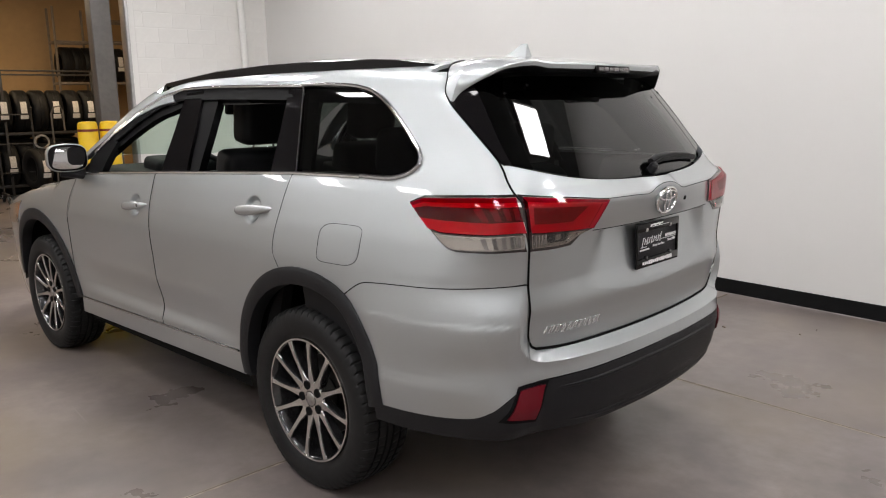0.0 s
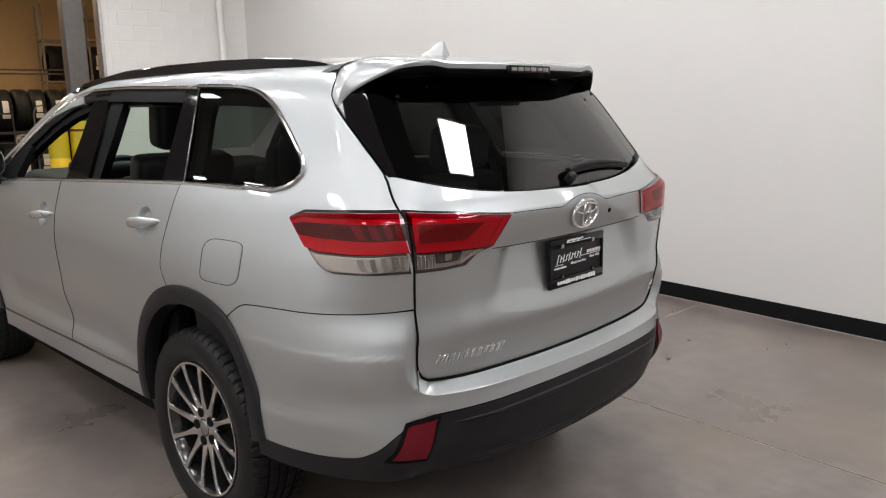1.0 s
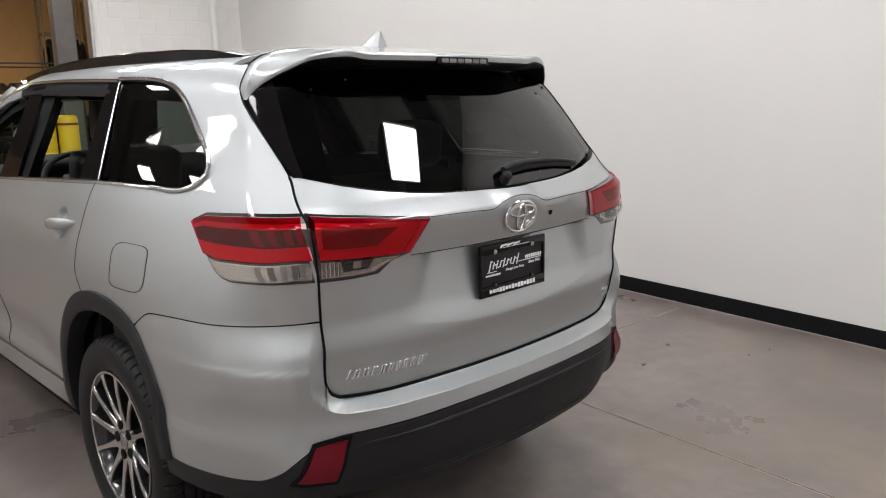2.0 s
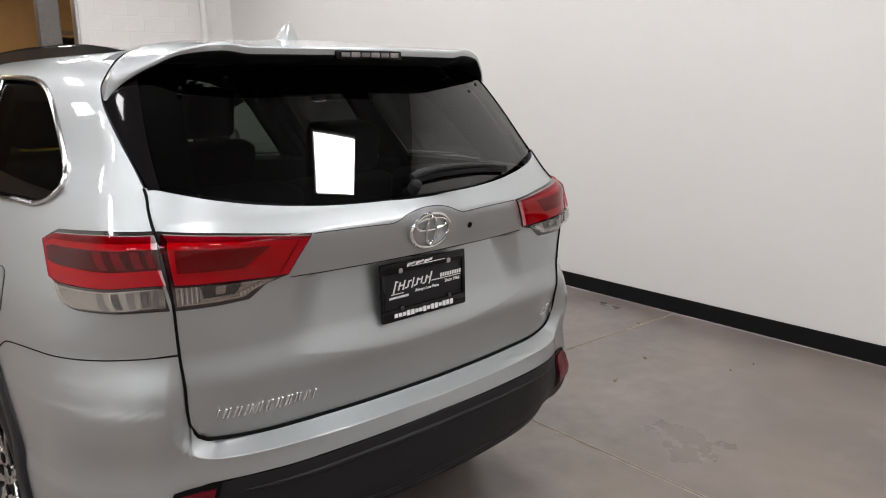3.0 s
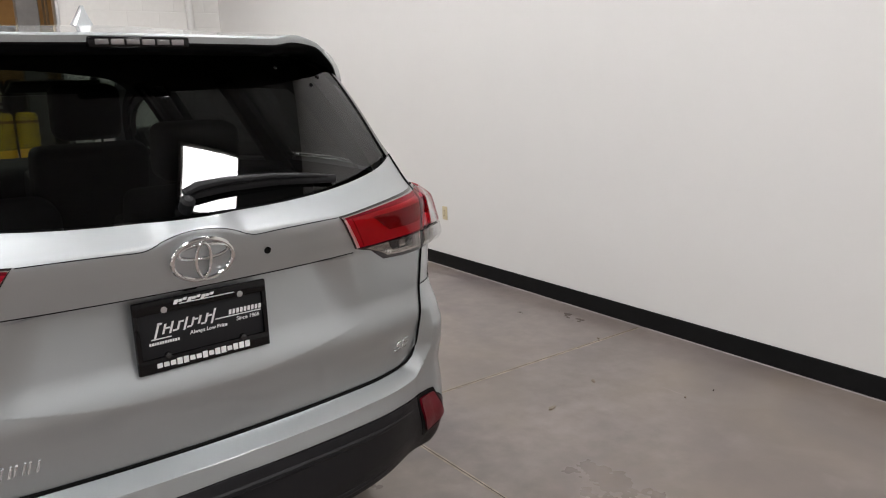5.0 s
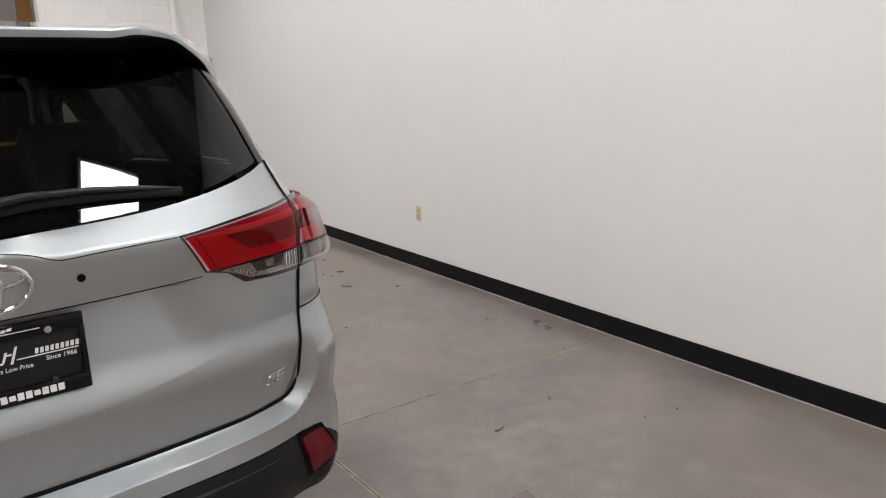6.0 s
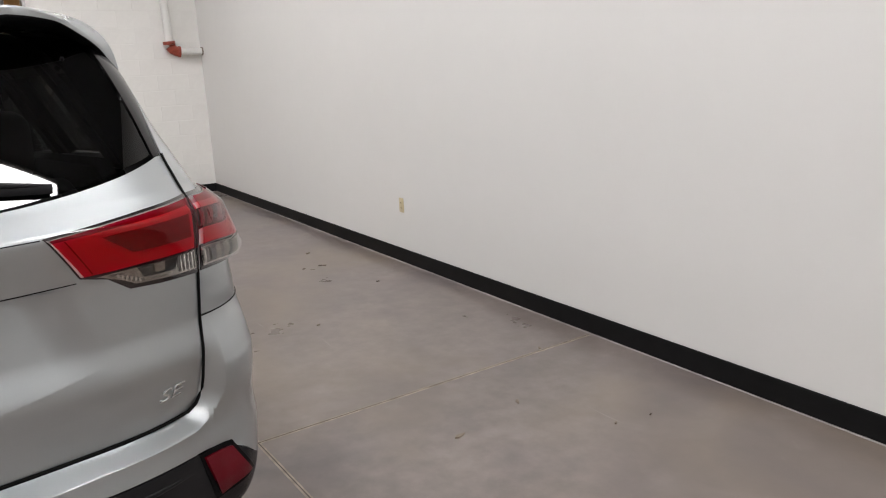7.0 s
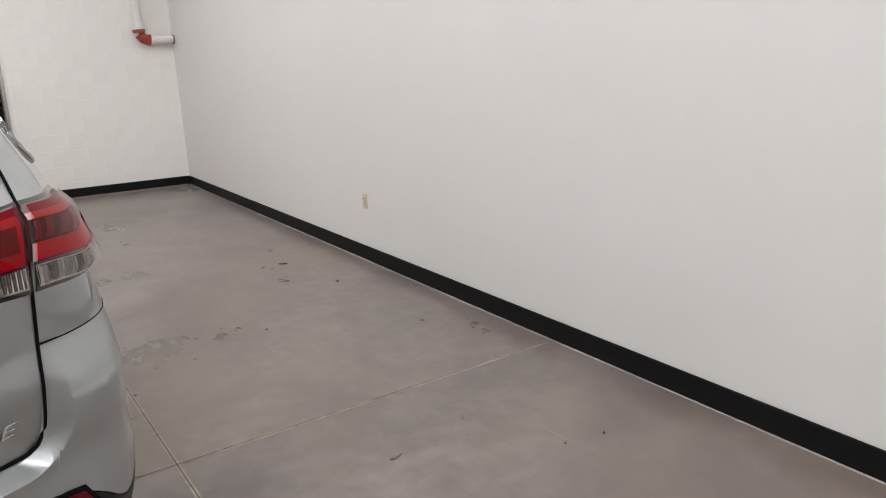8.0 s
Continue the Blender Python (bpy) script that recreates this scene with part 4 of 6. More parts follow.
garnish_shade_lines()
em = gate_frame(0, 1.158, 0.006)
badge = part("badge", lathe_bm([(-0.012, 0.0), (-0.012, 1.0), (-0.002, 1.02), (0.0, 0.96), (0.001, 0.0)], 64, "z", closed=False), SILVER, tailgate, "chrome oval badge")
badge.data.transform(em @ Matrix.Diagonal((0.070, 0.049, 1, 1)))
part("badge_ring", tube_bm(ellipse(0.070, 0.048, em @ pose(0, 0, 0.003)), 0.0058, 10, closed=True), CHROME, badge)
part("badge_oval", tube_bm(ellipse(0.058, 0.017, em @ pose(0, 0, 0.004), cy=0.019), 0.0042, 8, closed=True), CHROME, badge)
part("badge_oval", tube_bm(ellipse(0.017, 0.040, em @ pose(0, 0, 0.006)), 0.0042, 8, closed=True), CHROME, badge)
part("camera_hole", lathe_bm([(-0.004, 0.0), (-0.004, 0.008), (0.0025, 0.0085), (0.0025, 0.005), (0.0, 0.0)], 20, "z", closed=False), DARK, tailgate, "small black hole").data.transform(gate_frame(0.162, 1.150, 0.0))
part("latch_button", box_bm((0.035, 0.018, 0.010), bevel=0.005), BLACK_GLOSS, tailgate, "black release button").data.transform(gate_frame(-0.02, 1.086, 0.002))

PLATE = Matrix.Translation((0, -1.011, 0.996)) @ Matrix.Rotation(radians(90), 4, "X")
plate = part("dealer_plate", box_bm((0.302, 0.152, 0.003), (0, 0, 0), bevel=0.001), BLACK_PLASTIC, tailgate, "black dealer plate with white print")
plate.data.transform(PLATE)


def frame_bm():
    bm = box_bm((0.316, 0.030, 0.011), (0, 0.067, 0.003), bevel=0.0035)
    box_bm((0.316, 0.034, 0.011), (0, -0.066, 0.003), bevel=0.0035, bm=bm)
    for s in (-1, 1):
        box_bm((0.012, 0.11, 0.011), (s * 0.152, 0, 0.003), bevel=0.003, bm=bm)
    return bm


part("plate_frame", frame_bm(), BLACK_GLOSS, plate, "gloss black plate frame").data.transform(PLATE)
for sx in (-0.09, 0.09):
    for sy in (0.058, -0.048):
        part("bolt", lathe_bm([(0.0, 0.008), (0.008, 0.007), (0.0095, 0.0)], 12, "z", closed=False), GALV if sy > 0 else ALLOY_BLACK, plate).data.transform(PLATE @ pose(sx, sy, 0.002))


def bars(spec, depth, parent, name, m):
    """Plain bars of print: (x, y, width, height, lean) each."""
    for x, y, w, h, lean in spec:
        bm = box_bm((w, h, depth))
        for v in bm.verts:
            v.co.x += lean * v.co.y
        part(name, bm, WHITE_PRINT, parent, smooth=False).data.transform(m @ pose(x, y, 0))


# unreadable or named print as plain bars
bars([(-0.062 + 0.0105 * k, 0.0705 + 0.0016 * (k % 3), 0.0085, 0.006 if k % 3 else 0.010, 0.5) for k in range(9)] + [(0.010, 0.0655, 0.13, 0.0016, 0)], 0.001, plate, "print_bar", PLATE @ pose(0, 0, 0.0092))
bars([(-0.108 + 0.0165 * k, 0.012 + 0.0008 * k, 0.0048, (0.034, 0.022, 0.026, 0.019, 0.028, 0.019, 0.019, 0.020, 0.034)[k], 0.35) for k in range(9)], 0.001, plate, "print_bar", PLATE @ pose(0, 0, 0.0023))
bars([(-0.1005 + 0.0165 * k, (0.026, 0.014, 0.005, 0.022, 0.006, 0.020, 0.006, 0.021)[k], 0.0105, 0.0036, 0.35) for k in range(8)], 0.001, plate, "print_bar", PLATE @ pose(0, 0, 0.0023))
bars([(-0.10, -0.007, 0.045, 0.0022, 0), (0.085, 0.0085, 0.115, 0.0022, 0)] + [(0.065 + 0.0095 * k, 0.018, 0.0062, 0.011, 0.15) for k in range(9)] + [(-0.126 + 0.0058 * k, -0.017, 0.0042, 0.006, 0.15) for k in range(12)], 0.001, plate, "print_bar", PLATE @ pose(0, 0, 0.0023))
bars([(-0.112 + 0.0150 * k, -0.066, 0.0118, 0.0105 if k in (0, 1, 2, 5, 6, 8, 11) else 0.015, 0.0) for k in range(15)], 0.001, plate, "print_bar", PLATE @ pose(0, 0, 0.0092))


def text_part(body, size, m, material, parent, name="lettering", depth=0.0008, shear=0.0):
    cu = bpy.data.curves.new(name, "FONT")
    cu.body, cu.size, cu.extrude, cu.align_x, cu.shear = body, size, depth, "CENTER", shear
    tmp = new(name, cu)
    me = bpy.data.meshes.new_from_object(tmp)
    bpy.data.objects.remove(tmp)
    me.transform(m)
    me.materials.clear()
    me.materials.append(material)
    ob = new(name, me)
    ob.parent = parent
    return ob


text_part("Always Low Price", 0.0125, PLATE @ pose(0.010, -0.013, 0.0025), WHITE_PRINT, plate, shear=0.15)
text_part("Since 1966", 0.0135, PLATE @ pose(0.108, -0.006, 0.0025), WHITE_PRINT, plate, shear=0.15)

# model name as plain chrome bars, and the two-letter trim badge
for k in range(10):
    x = -0.614 + 0.0258 * k
    m = gate_frame(x, 0.781 - 0.0006 * k, 0.003)
    bm = bmesh.new()
    h, w = 0.027, 0.0165
    for dx in (-w / 2, w / 2):
        box_bm((0.0058, h, 0.006), (dx, 0, 0), bevel=0.001, seg=1, bm=bm)
    for v in bm.verts:
        v.co.x += 0.28 * v.co.y
    part("badge_bar", bm, LETTER, tailgate, smooth=False).data.transform(m)
text_part("SE", 0.042, gate_frame(0.590, 0.775, 0.0035) @ Matrix.Diagonal((1.5, 1, 1, 1)), LETTER, tailgate, "trim_badge", depth=0.0015, shear=0.3)

# wiper
wip = [on_gate(x, z, h) for x, z, h in ((0.0, 1.298, 0.02), (0.03, 1.310, 0.032), (0.10, 1.317, 0.034), (0.22, 1.315, 0.028), (0.33, 1.306, 0.020), (0.41, 1.296, 0.014))]
wiper = part("rear_wiper", tube_bm(wip, [0.014, 0.016, 0.012, 0.010, 0.008, 0.004], 10, flat=0.8), BLACK_PLASTIC, tailgate, "black rear wiper arm and blade")
part("wiper_pivot", lathe_bm([(-0.02, 0.017), (0.012, 0.017), (0.02, 0.010), (0.022, 0.0)], 20, "z", closed=False), BLACK_PLASTIC, wiper).data.transform(gate_frame(0.0, 1.275, 0.008))
part("blade", tube_bm([on_gate(x, z, 0.008) for x, z in ((0.02, 1.292), (0.12, 1.300), (0.25, 1.300), (0.42, 1.288))], 0.007, 8, flat=1.6), BLACK_PLASTIC, wiper)


# ---- spoiler ----
def loft(rows, n, smooth=True):
    g = np.array([resample(r, n, smooth) for r in rows])
    k = len(rows)
    V = g.reshape(-1, 3)
    Fc = [(j * n + i, j * n + i + 1, (j + 1) * n + i + 1, (j + 1) * n + i) for j in range(k - 1) for i in range(n - 1)]
    return V, Fc


def mirror_path(half):
    return half + [(-x, y, z) for x, y, z in reversed(half[:-1])]


mid1 = mirror_path([(-0.682, -0.600, 1.531), (-0.672, -0.606, 1.572), (-0.648, -0.610, 1.614), (-0.600, -0.605, 1.650), (-0.51, -0.590, 1.676), (-0.43, -0.580, 1.684), (-0.36, -0.577, 1.684), (-0.25, -0.575, 1.688), (0, -0.575, 1.692)])
lead = mirror_path([(-0.682, -0.594, 1.528), (-0.672, -0.563, 1.559), (-0.642, -0.543, 1.602), (-0.595, -0.506, 1.640), (-0.51, -0.455, 1.668), (-0.43, -0.436, 1.681), (-0.36, -0.430, 1.690), (-0.25, -0.425, 1.700), (0, -0.42, 1.708)])
trail = mirror_path([(-0.678, -0.606, 1.530), (-0.662, -0.612, 1.558), (-0.634, -0.640, 1.591), (-0.585, -0.678, 1.623), (-0.52, -0.720, 1.652), (-0.43, -0.755, 1.6675), (-0.36, -0.772, 1.660), (-0.25, -0.787, 1.660), (0, -0.802, 1.661)])


def drop(path, dy, dz):
    n = len(path)
    share = [min(1.0, (min(k, n - 1 - k) + 0.25) / 2.5) for k in range(n)]
    return [(x * 0.995, y + dy * w, z + dz * w * (1 - 0.45 * float(ease(0.40, 0.55, abs(x))))) for w, (x, y, z) in zip(share, path)]


V, Fc = loft([lead, [tuple((np.array(a) + np.array(b)) / 2 + (0, 0, 0.003)) for a, b in zip(lead, mid1)], mid1, [tuple((np.array(a) + np.array(b)) / 2 + (0, 0, -0.001)) for a, b in zip(mid1, trail)], trail, drop(trail, -0.004, -0.006), drop(trail, -0.001, -0.021)], 121)
spoiler = part("roof_spoiler", (V, Fc), SILVER, tailgate, "silver roof spoiler", angle=40)
for side in (1, -1):
    part("spoiler_seam", tube_bm([(side * x, y + 0.001, z + 0.001) for x, y, z in resample(lead[:6], 24, True)], 0.0022, 6), DARK, spoiler, "dark gap along the spoiler")
under = part("spoiler_underside", loft([drop(trail, 0.0, -0.019), drop(trail, 0.002, -0.026), drop(trail, 0.014, -0.034), drop(trail, 0.06, -0.046), drop(trail, 0.17, -0.040)], 81), SEAL_BLACK, spoiler, "black underside of the spoiler")
lamp = part("brake_light", box_bm((0.235, 0.03, 0.026), (0, -0.795, 1.640), bevel=0.006), BLACK_GLOSS, spoiler, "high brake light, unlit")
for k in range(6):
    part("lens_segment", box_bm((0.030, 0.006, 0.013), (-0.0875 + 0.035 * k, -0.8095, 1.640), bevel=0.002), LAMP_SMOKE if k % 2 else LAMP_GREY, lamp)
for x, z in ((-0.40, 1.585), (0.40, 1.585), (-0.53, 1.555), (0.53, 1.555)):
    part("wash_nozzle", lathe_bm([(-0.002, 0.0), (-0.002, 0.0065), (0.004, 0.0045), (0.004, 0.0)], 16, "z", closed=False), BLACK_GLOSS, rear_glass).data.transform(gate_frame(x, z, 0.0))

# ---- roof: rails and aerial ----
def rail(mirrored):
    s = 1 if mirrored else -1
    ys = [1.78, 1.68, 1.55, 1.35, 1.0, 0.6, 0.2, -0.1, -0.25, -0.36, -0.41]
    ks = [0.0, 0.003, 0.008, 0.017, 0.025, 0.029, 0.030, 0.027, 0.021, 0.010, 0.0]
    xs = [0.585, 0.59, 0.600, 0.612, 0.618, 0.618, 0.612, 0.598, 0.585, 0.570, 0.555]
    top = snap([(s * x, y, 1.7) for x, y in zip(xs, ys)], "z")
    V, n = [], len(ys)
    for p, k in zip(top, ks):
        w = 0.013 + 0.28 * k
        for dx, dz in ((-w, -0.012), (-w, k * 0.75), (-w * 0.5, k), (w * 0.5, k), (w, k * 0.75), (w, -0.012)):
            V.append((p[0] + dx, p[1], p[2] + dz + 0.002))
    Fc = [(j * 6 + i, j * 6 + i + 1, (j + 1) * 6 + i + 1, (j + 1) * 6 + i) for j in range(n - 1) for i in range(5)]
    part("roof_rail", (V, Fc), BLACK_GLOSS, car, "gloss black roof rail", angle=40)


both(rail)


def fin_bm():
    bm = bmesh.new()
    rings = []
    for k in range(11):
        t = k / 10
        y0, y1, w = -0.215 - 0.150 * t**0.62, -0.405 + 0.010 * t, 0.030 * (1 - t) ** 1.3 + 0.0045
        z = 1.706 + 0.057 * t
        ring = [(0, y0, z), (-w * 0.6, y0 + (y1 - y0) * 0.3, z), (-w, y0 + (y1 - y0) * 0.7, z), (-w * 0.7, y1, z), (w * 0.7, y1, z), (w, y0 + (y1 - y0) * 0.7, z), (w * 0.6, y0 + (y1 - y0) * 0.3, z)]
        rings.append([bm.verts.new(p) for p in ring])
    for a, b in zip(rings, rings[1:]):
        for i in range(7):
            bm.faces.new((a[i], a[(i + 1) % 7], b[(i + 1) % 7], b[i]))
    bm.faces.new(rings[-1])
    return bm


part("aerial_fin", fin_bm(), SILVER, car, "silver shark-fin aerial", angle=50)

# ---- side windows and trim ----
def a_top(y, off):
    """The window top line, let down by off square to itself."""
    e = 0.01
    sl = (float(top_z(y + e)) - float(top_z(y - e))) / (2 * e)
    k = math.hypot(1, sl)
    return (y + off * sl / k, float(top_z(y)) - off / k)


def side_strip(name, outer, inner, material, mirrored, lift=-0.005, thick=0.035, n=40, label="", parent=None):
    o, i = flat_side(outer), flat_side(inner)
    g = coons(i, o, [i[0], o[0]], [i[-1], o[-1]], n, 5)
    return skin_part(name, g, "x", material, parent or car, label, lift=lift, thick=thick, mirror=mirrored)


def rounded_plate(a, b, depth):
    """A plate with a rounded-square outline, facing back."""
    n = 44
    pts = []
    for k in range(n):
        w = 2 * math.pi * k / n
        c, q = math.cos(w), math.sin(w)
        pts.append((a * math.copysign(abs(c) ** 0.6, c), b * math.copysign(abs(q) ** 0.6, q)))
    bm = bmesh.new()
    rings = [[bm.verts.new((x * g, y, z * g)) for x, z in pts] for y, g in ((depth / 2, 1.0), (-depth * 0.3, 1.0), (-depth / 2, 0.97))]
    for r0, r1 in zip(rings, rings[1:]):
        for i in range(n):
            bm.faces.new((r0[i], r0[(i + 1) % n], r1[(i + 1) % n], r1[i]))
    bm.faces.new(rings[0])
    bm.faces.new(rings[-1][::-1])
    return bm


def greenhouse(mirrored):
    ys = [0.215, 0.4, 0.6, 0.8, 1.0]
    side_strip("rear_door_frame", [a_top(y, 0.004) for y in ys], [a_top(y, 0.053) for y in ys], SEAL_BLACK, mirrored, label="black window frame")
    ys = [1.0, 1.1, 1.2, 1.3, 1.4, 1.5, 1.6, 1.7, 1.8, 1.88, 1.95, 2.0]
    side_strip("front_door_frame", [a_top(y, 0.004) for y in ys], [a_top(y, 0.045) for y in ys], SEAL_BLACK, mirrored, label="black window frame")
    side_strip("b_pillar_trim", [(1.004, 1.606), (1.165, 1.602)], [(0.888, 1.234), (1.130, 1.222)], BLACK_GLOSS, mirrored, lift=-0.003, n=12, label="gloss black pillar trim")
    side_strip("c_pillar_trim", [(0.200, 1.594), (0.296, 1.598)], [(0.062, 1.268), (0.222, 1.262)], BLACK_GLOSS, mirrored, lift=-0.003, n=12, label="gloss black pillar trim")
    side_strip("frame_leg", [(0.862, 1.580), (1.000, 1.580)], [(0.806, 1.243), (0.884, 1.237)], SEAL_BLACK, mirrored, lift=-0.018, n=12)
    ys2 = [1.10, 1.2, 1.3, 1.4, 1.5, 1.6, 1.7, 1.8, 1.87]
    side_strip("inner_frame", [a_top(y, 0.040) for y in ys2], [a_top(y, 0.040 + 0.055 * min((y - 1.0) * 4, 1)) for y in ys2], SEAL_BLACK, mirrored, lift=-0.026, thick=0.03)
    side_strip("sail_trim", [(1.74, 1.36), (1.80, 1.36), (2.03, 1.215)], [(1.80, 1.198), (1.9, 1.19), (2.03, 1.187)], SEAL_BLACK, mirrored, lift=-0.004, n=12)
    # fixed quarter glass
    top = flat_side([(y, z - 0.010) for y, z in ((0.195, 1.602), (0.05, 1.599), (-0.09, 1.590))] + [(y + 0.010, z - 0.006) for y, z in ((-0.20, 1.578), (-0.29, 1.545), (-0.40, 1.47), (-0.50, 1.385), (-0.535, 1.335))])
    bot = flat_side([(0.052, 1.286), (-0.15, 1.287), (-0.30, 1.286), (-0.43, 1.283), (-0.50, 1.300), (-0.525, 1.328)])
    g = coons(bot, top, [bot[0], top[0]], [bot[-1], top[-1]], 40, 20)
    skin_part("quarter_window", g, "x", PRIVACY, car, "dark privacy-tinted quarter glass", lift=-0.006, thick=0.004, mirror=mirrored)
    s = -1 if mirrored else 1

    def trim(name, yz, r, lift, mt, flat=1.0):
        q = snap([(-0.9, y, z) for y, z in yz], "x", lift)
        part(name, tube_bm([(s * p[0], p[1], p[2]) for p in q], r, 8, flat=flat), mt, car)

    trim("chrome_sill_strip", [(y, z - 0.004) for y, z in ((2.02, 1.186), (1.8, 1.198), (1.4, 1.218), (0.96, 1.238), (0.5, 1.258), (0.05, 1.276), (-0.30, 1.277))], 0.0075, 0.002, CHROME)
    curve = resample([(-0.30, 1.277), (-0.42, 1.272), (-0.50, 1.287), (-0.542, 1.325), (-0.535, 1.350), (-0.49, 1.395), (-0.40, 1.472), (-0.29, 1.547), (-0.20, 1.582), (-0.10, 1.598), (0.05, 1.607), (0.205, 1.611)], 40, True)
    trim("chrome_rear_strip", [tuple(p) for p in curve], 0.0082, 0.002, SATIN_CHROME)
    trim("chrome_top_strip", [a_top(y, -0.003) for y in (0.2, 0.4, 0.6, 0.8, 1.0, 1.2, 1.4, 1.6, 1.8, 1.95)], 0.0080, 0.002, CHROME)
    trim("chrome_post_strip", [(0.052, 1.276), (0.125, 1.44), (0.196, 1.602)], 0.0036, 0.000, SATIN_CHROME)
    trim("inner_seal", [a_top(y, 0.045) for y in (1.15, 1.2, 1.4, 1.6, 1.8, 1.9)], 0.006, -0.012, CABIN)
    if mirrored:
        # the far side's windows are up
        b = flat_side([(1.04, 1.23), (1.4, 1.21), (1.8, 1.195)])
        t = flat_side([a_top(y, 0.04) for y in (1.165, 1.3, 1.5, 1.7, 1.80)])
        skin_part("front_window", coons(b, t, [b[0], t[0]], [b[-1], t[-1]], 30, 14), "x", CLEAR_GLASS, car, "clear green-tinted door glass", lift=-0.012, thick=0.004, mirror=True)
        b, t = flat_side([(0.215, 1.262), (0.89, 1.236)]), flat_side([(0.29, 1.57), (1.01, 1.565)])
        skin_part("rear_window", coons(b, t, [b[0], t[0]], [b[-1], t[-1]], 30, 14), "x", PRIVACY, car, "dark privacy-tinted door glass", lift=-0.012, thick=0.004, mirror=True)
    # silver windscreen pillar
    o = [(-0.8, *a_top(y, -0.014)) for y in (1.25, 1.4, 1.6, 1.8, 1.95, 2.03)]
    i = [(-0.66, 1.38, 1.62), (-0.66, 1.55, 1.58), (-0.68, 1.75, 1.48), (-0.70, 1.95, 1.36), (-0.72, 2.12, 1.25), (-0.73, 2.22, 1.18)]
    skin_part("a_pillar", coons(o, i, [o[0], i[0]], [o[-1], i[-1]], 40, 8), "c", SILVER, car, mirror=mirrored, thick=0.03)
    # fuel door on the left flank only
    if not mirrored:
        fy, fz, w, h = -0.257, 1.035, 0.106, 0.072
        ring = []
        for k in range(40):
            a = 2 * math.pi * k / 40
            c, q = math.cos(a), math.sin(a)
            ring.append((fy + w * math.copysign(abs(c) ** 0.45, c) - 0.020 * q, fz + h * math.copysign(abs(q) ** 0.45, q)))
        p = snap([(-0.9, y, z) for y, z in ring], "x", 0.0005)
        seam = part("fuel_door", tube_bm([tuple(v) for v in p], 0.0010, 6, closed=True), DARK, car, "seam of the fuel door")
        rows = np.array([[(-0.9, fy + (y - fy) * k, fz + (z - fz) * k) for y, z in ring + ring[:1]] for k in (0.02, 0.5, 0.95)])
        skin_part("fuel_flap", rows, "x", SILVER, seam, lift=0.0015, thick=0.0)
    # mirror
    mx = -0.985 * s
    m = pose(mx, 2.05, 1.272, 0, 0, -9 * s)
    bm = bmesh.new()
    bmesh.ops.create_uvsphere(bm, u_segments=32, v_segments=16, radius=1)
    for v in bm.verts:
        v.co = Vector((math.copysign(abs(v.co.x) ** 0.6, v.co.x) * 0.105, max(math.copysign(abs(v.co.y) ** 0.8, v.co.y) * 0.095, -0.03), math.copysign(abs(v.co.z) ** 0.65, v.co.z) * 0.078))
    house = part("door_mirror", bm, SILVER, car, "silver door mirror")
    house.data.transform(m)
    part("mirror_rim", rounded_plate(0.098, 0.071, 0.014), BLACK_GLOSS, house).data.transform(m @ pose(0, -0.032, 0))
    part("mirror_glass", rounded_plate(0.086, 0.060, 0.004), CHROME, house, "mirror glass").data.transform(m @ pose(-0.006 * s, -0.045, 0, -2, 0, -7 * s))
    # Black plate imitating the dark reflection in the glass's inner half.
    part("mirror_dark_plate", rounded_plate(0.045, 0.050, 0.006), BLACK_GLOSS, house, "black plate for the dark reflection in the mirror glass").data.transform(m @ pose(0.040 * s, -0.054, 0.010, -2, 0, -7 * s))
    part("mirror_foot", tube_bm([(s * -0.90, 2.02, 1.175), (s * -0.95, 2.05, 1.185), (s * -1.02, 2.07, 1.19)], [0.03, 0.028, 0.024], 10), BLACK_PLASTIC, house)
    # head lamp at the fender's front edge
    hl = coons(flat_side([(3.17, 0.80), (3.42, 0.78)]), flat_side([(2.98, 0.965), (3.36, 0.90)]), flat_side([(3.17, 0.80), (2.98, 0.965)]), flat_side([(3.42, 0.78), (3.36, 0.90)]), 20, 10)
    lampx = skin_part("head_lamp", hl, "x", HEAD_LENS, car, "head lamp with amber marker", lift=0.006, mirror=mirrored)
    am = coons(flat_side([(3.14, 0.835), (3.20, 0.81)]), flat_side([(3.02, 0.945), (3.10, 0.93)]), flat_side([(3.14, 0.835), (3.02, 0.945)]), flat_side([(3.20, 0.81), (3.10, 0.93)]), 8, 8)
    skin_part("amber_marker", am, "x", AMBER, lampx, "amber marker", lift=0.008, thick=0.003, mirror=mirrored)


both(greenhouse)
skin_part("windscreen", coons([(-0.68, 1.38, 1.6), (0, 1.43, 1.6), (0.68, 1.38, 1.6)], [(-0.73, 2.22, 1.2), (0, 2.34, 1.2), (0.73, 2.22, 1.2)], [(-0.68, 1.38, 1.6), (-0.73, 2.22, 1.2)], [(0.68, 1.38, 1.6), (0.73, 2.22, 1.2)], 30, 24), "z", CLEAR_GLASS, car, "clear windscreen", lift=-0.006, thick=0.004)
front = np.array([[(0.98 * math.sin(radians(w)), 2.9 + math.cos(radians(w)), z) for w in np.linspace(-70, 70, 61)] for z in np.linspace(0.25, 0.95, 16)])


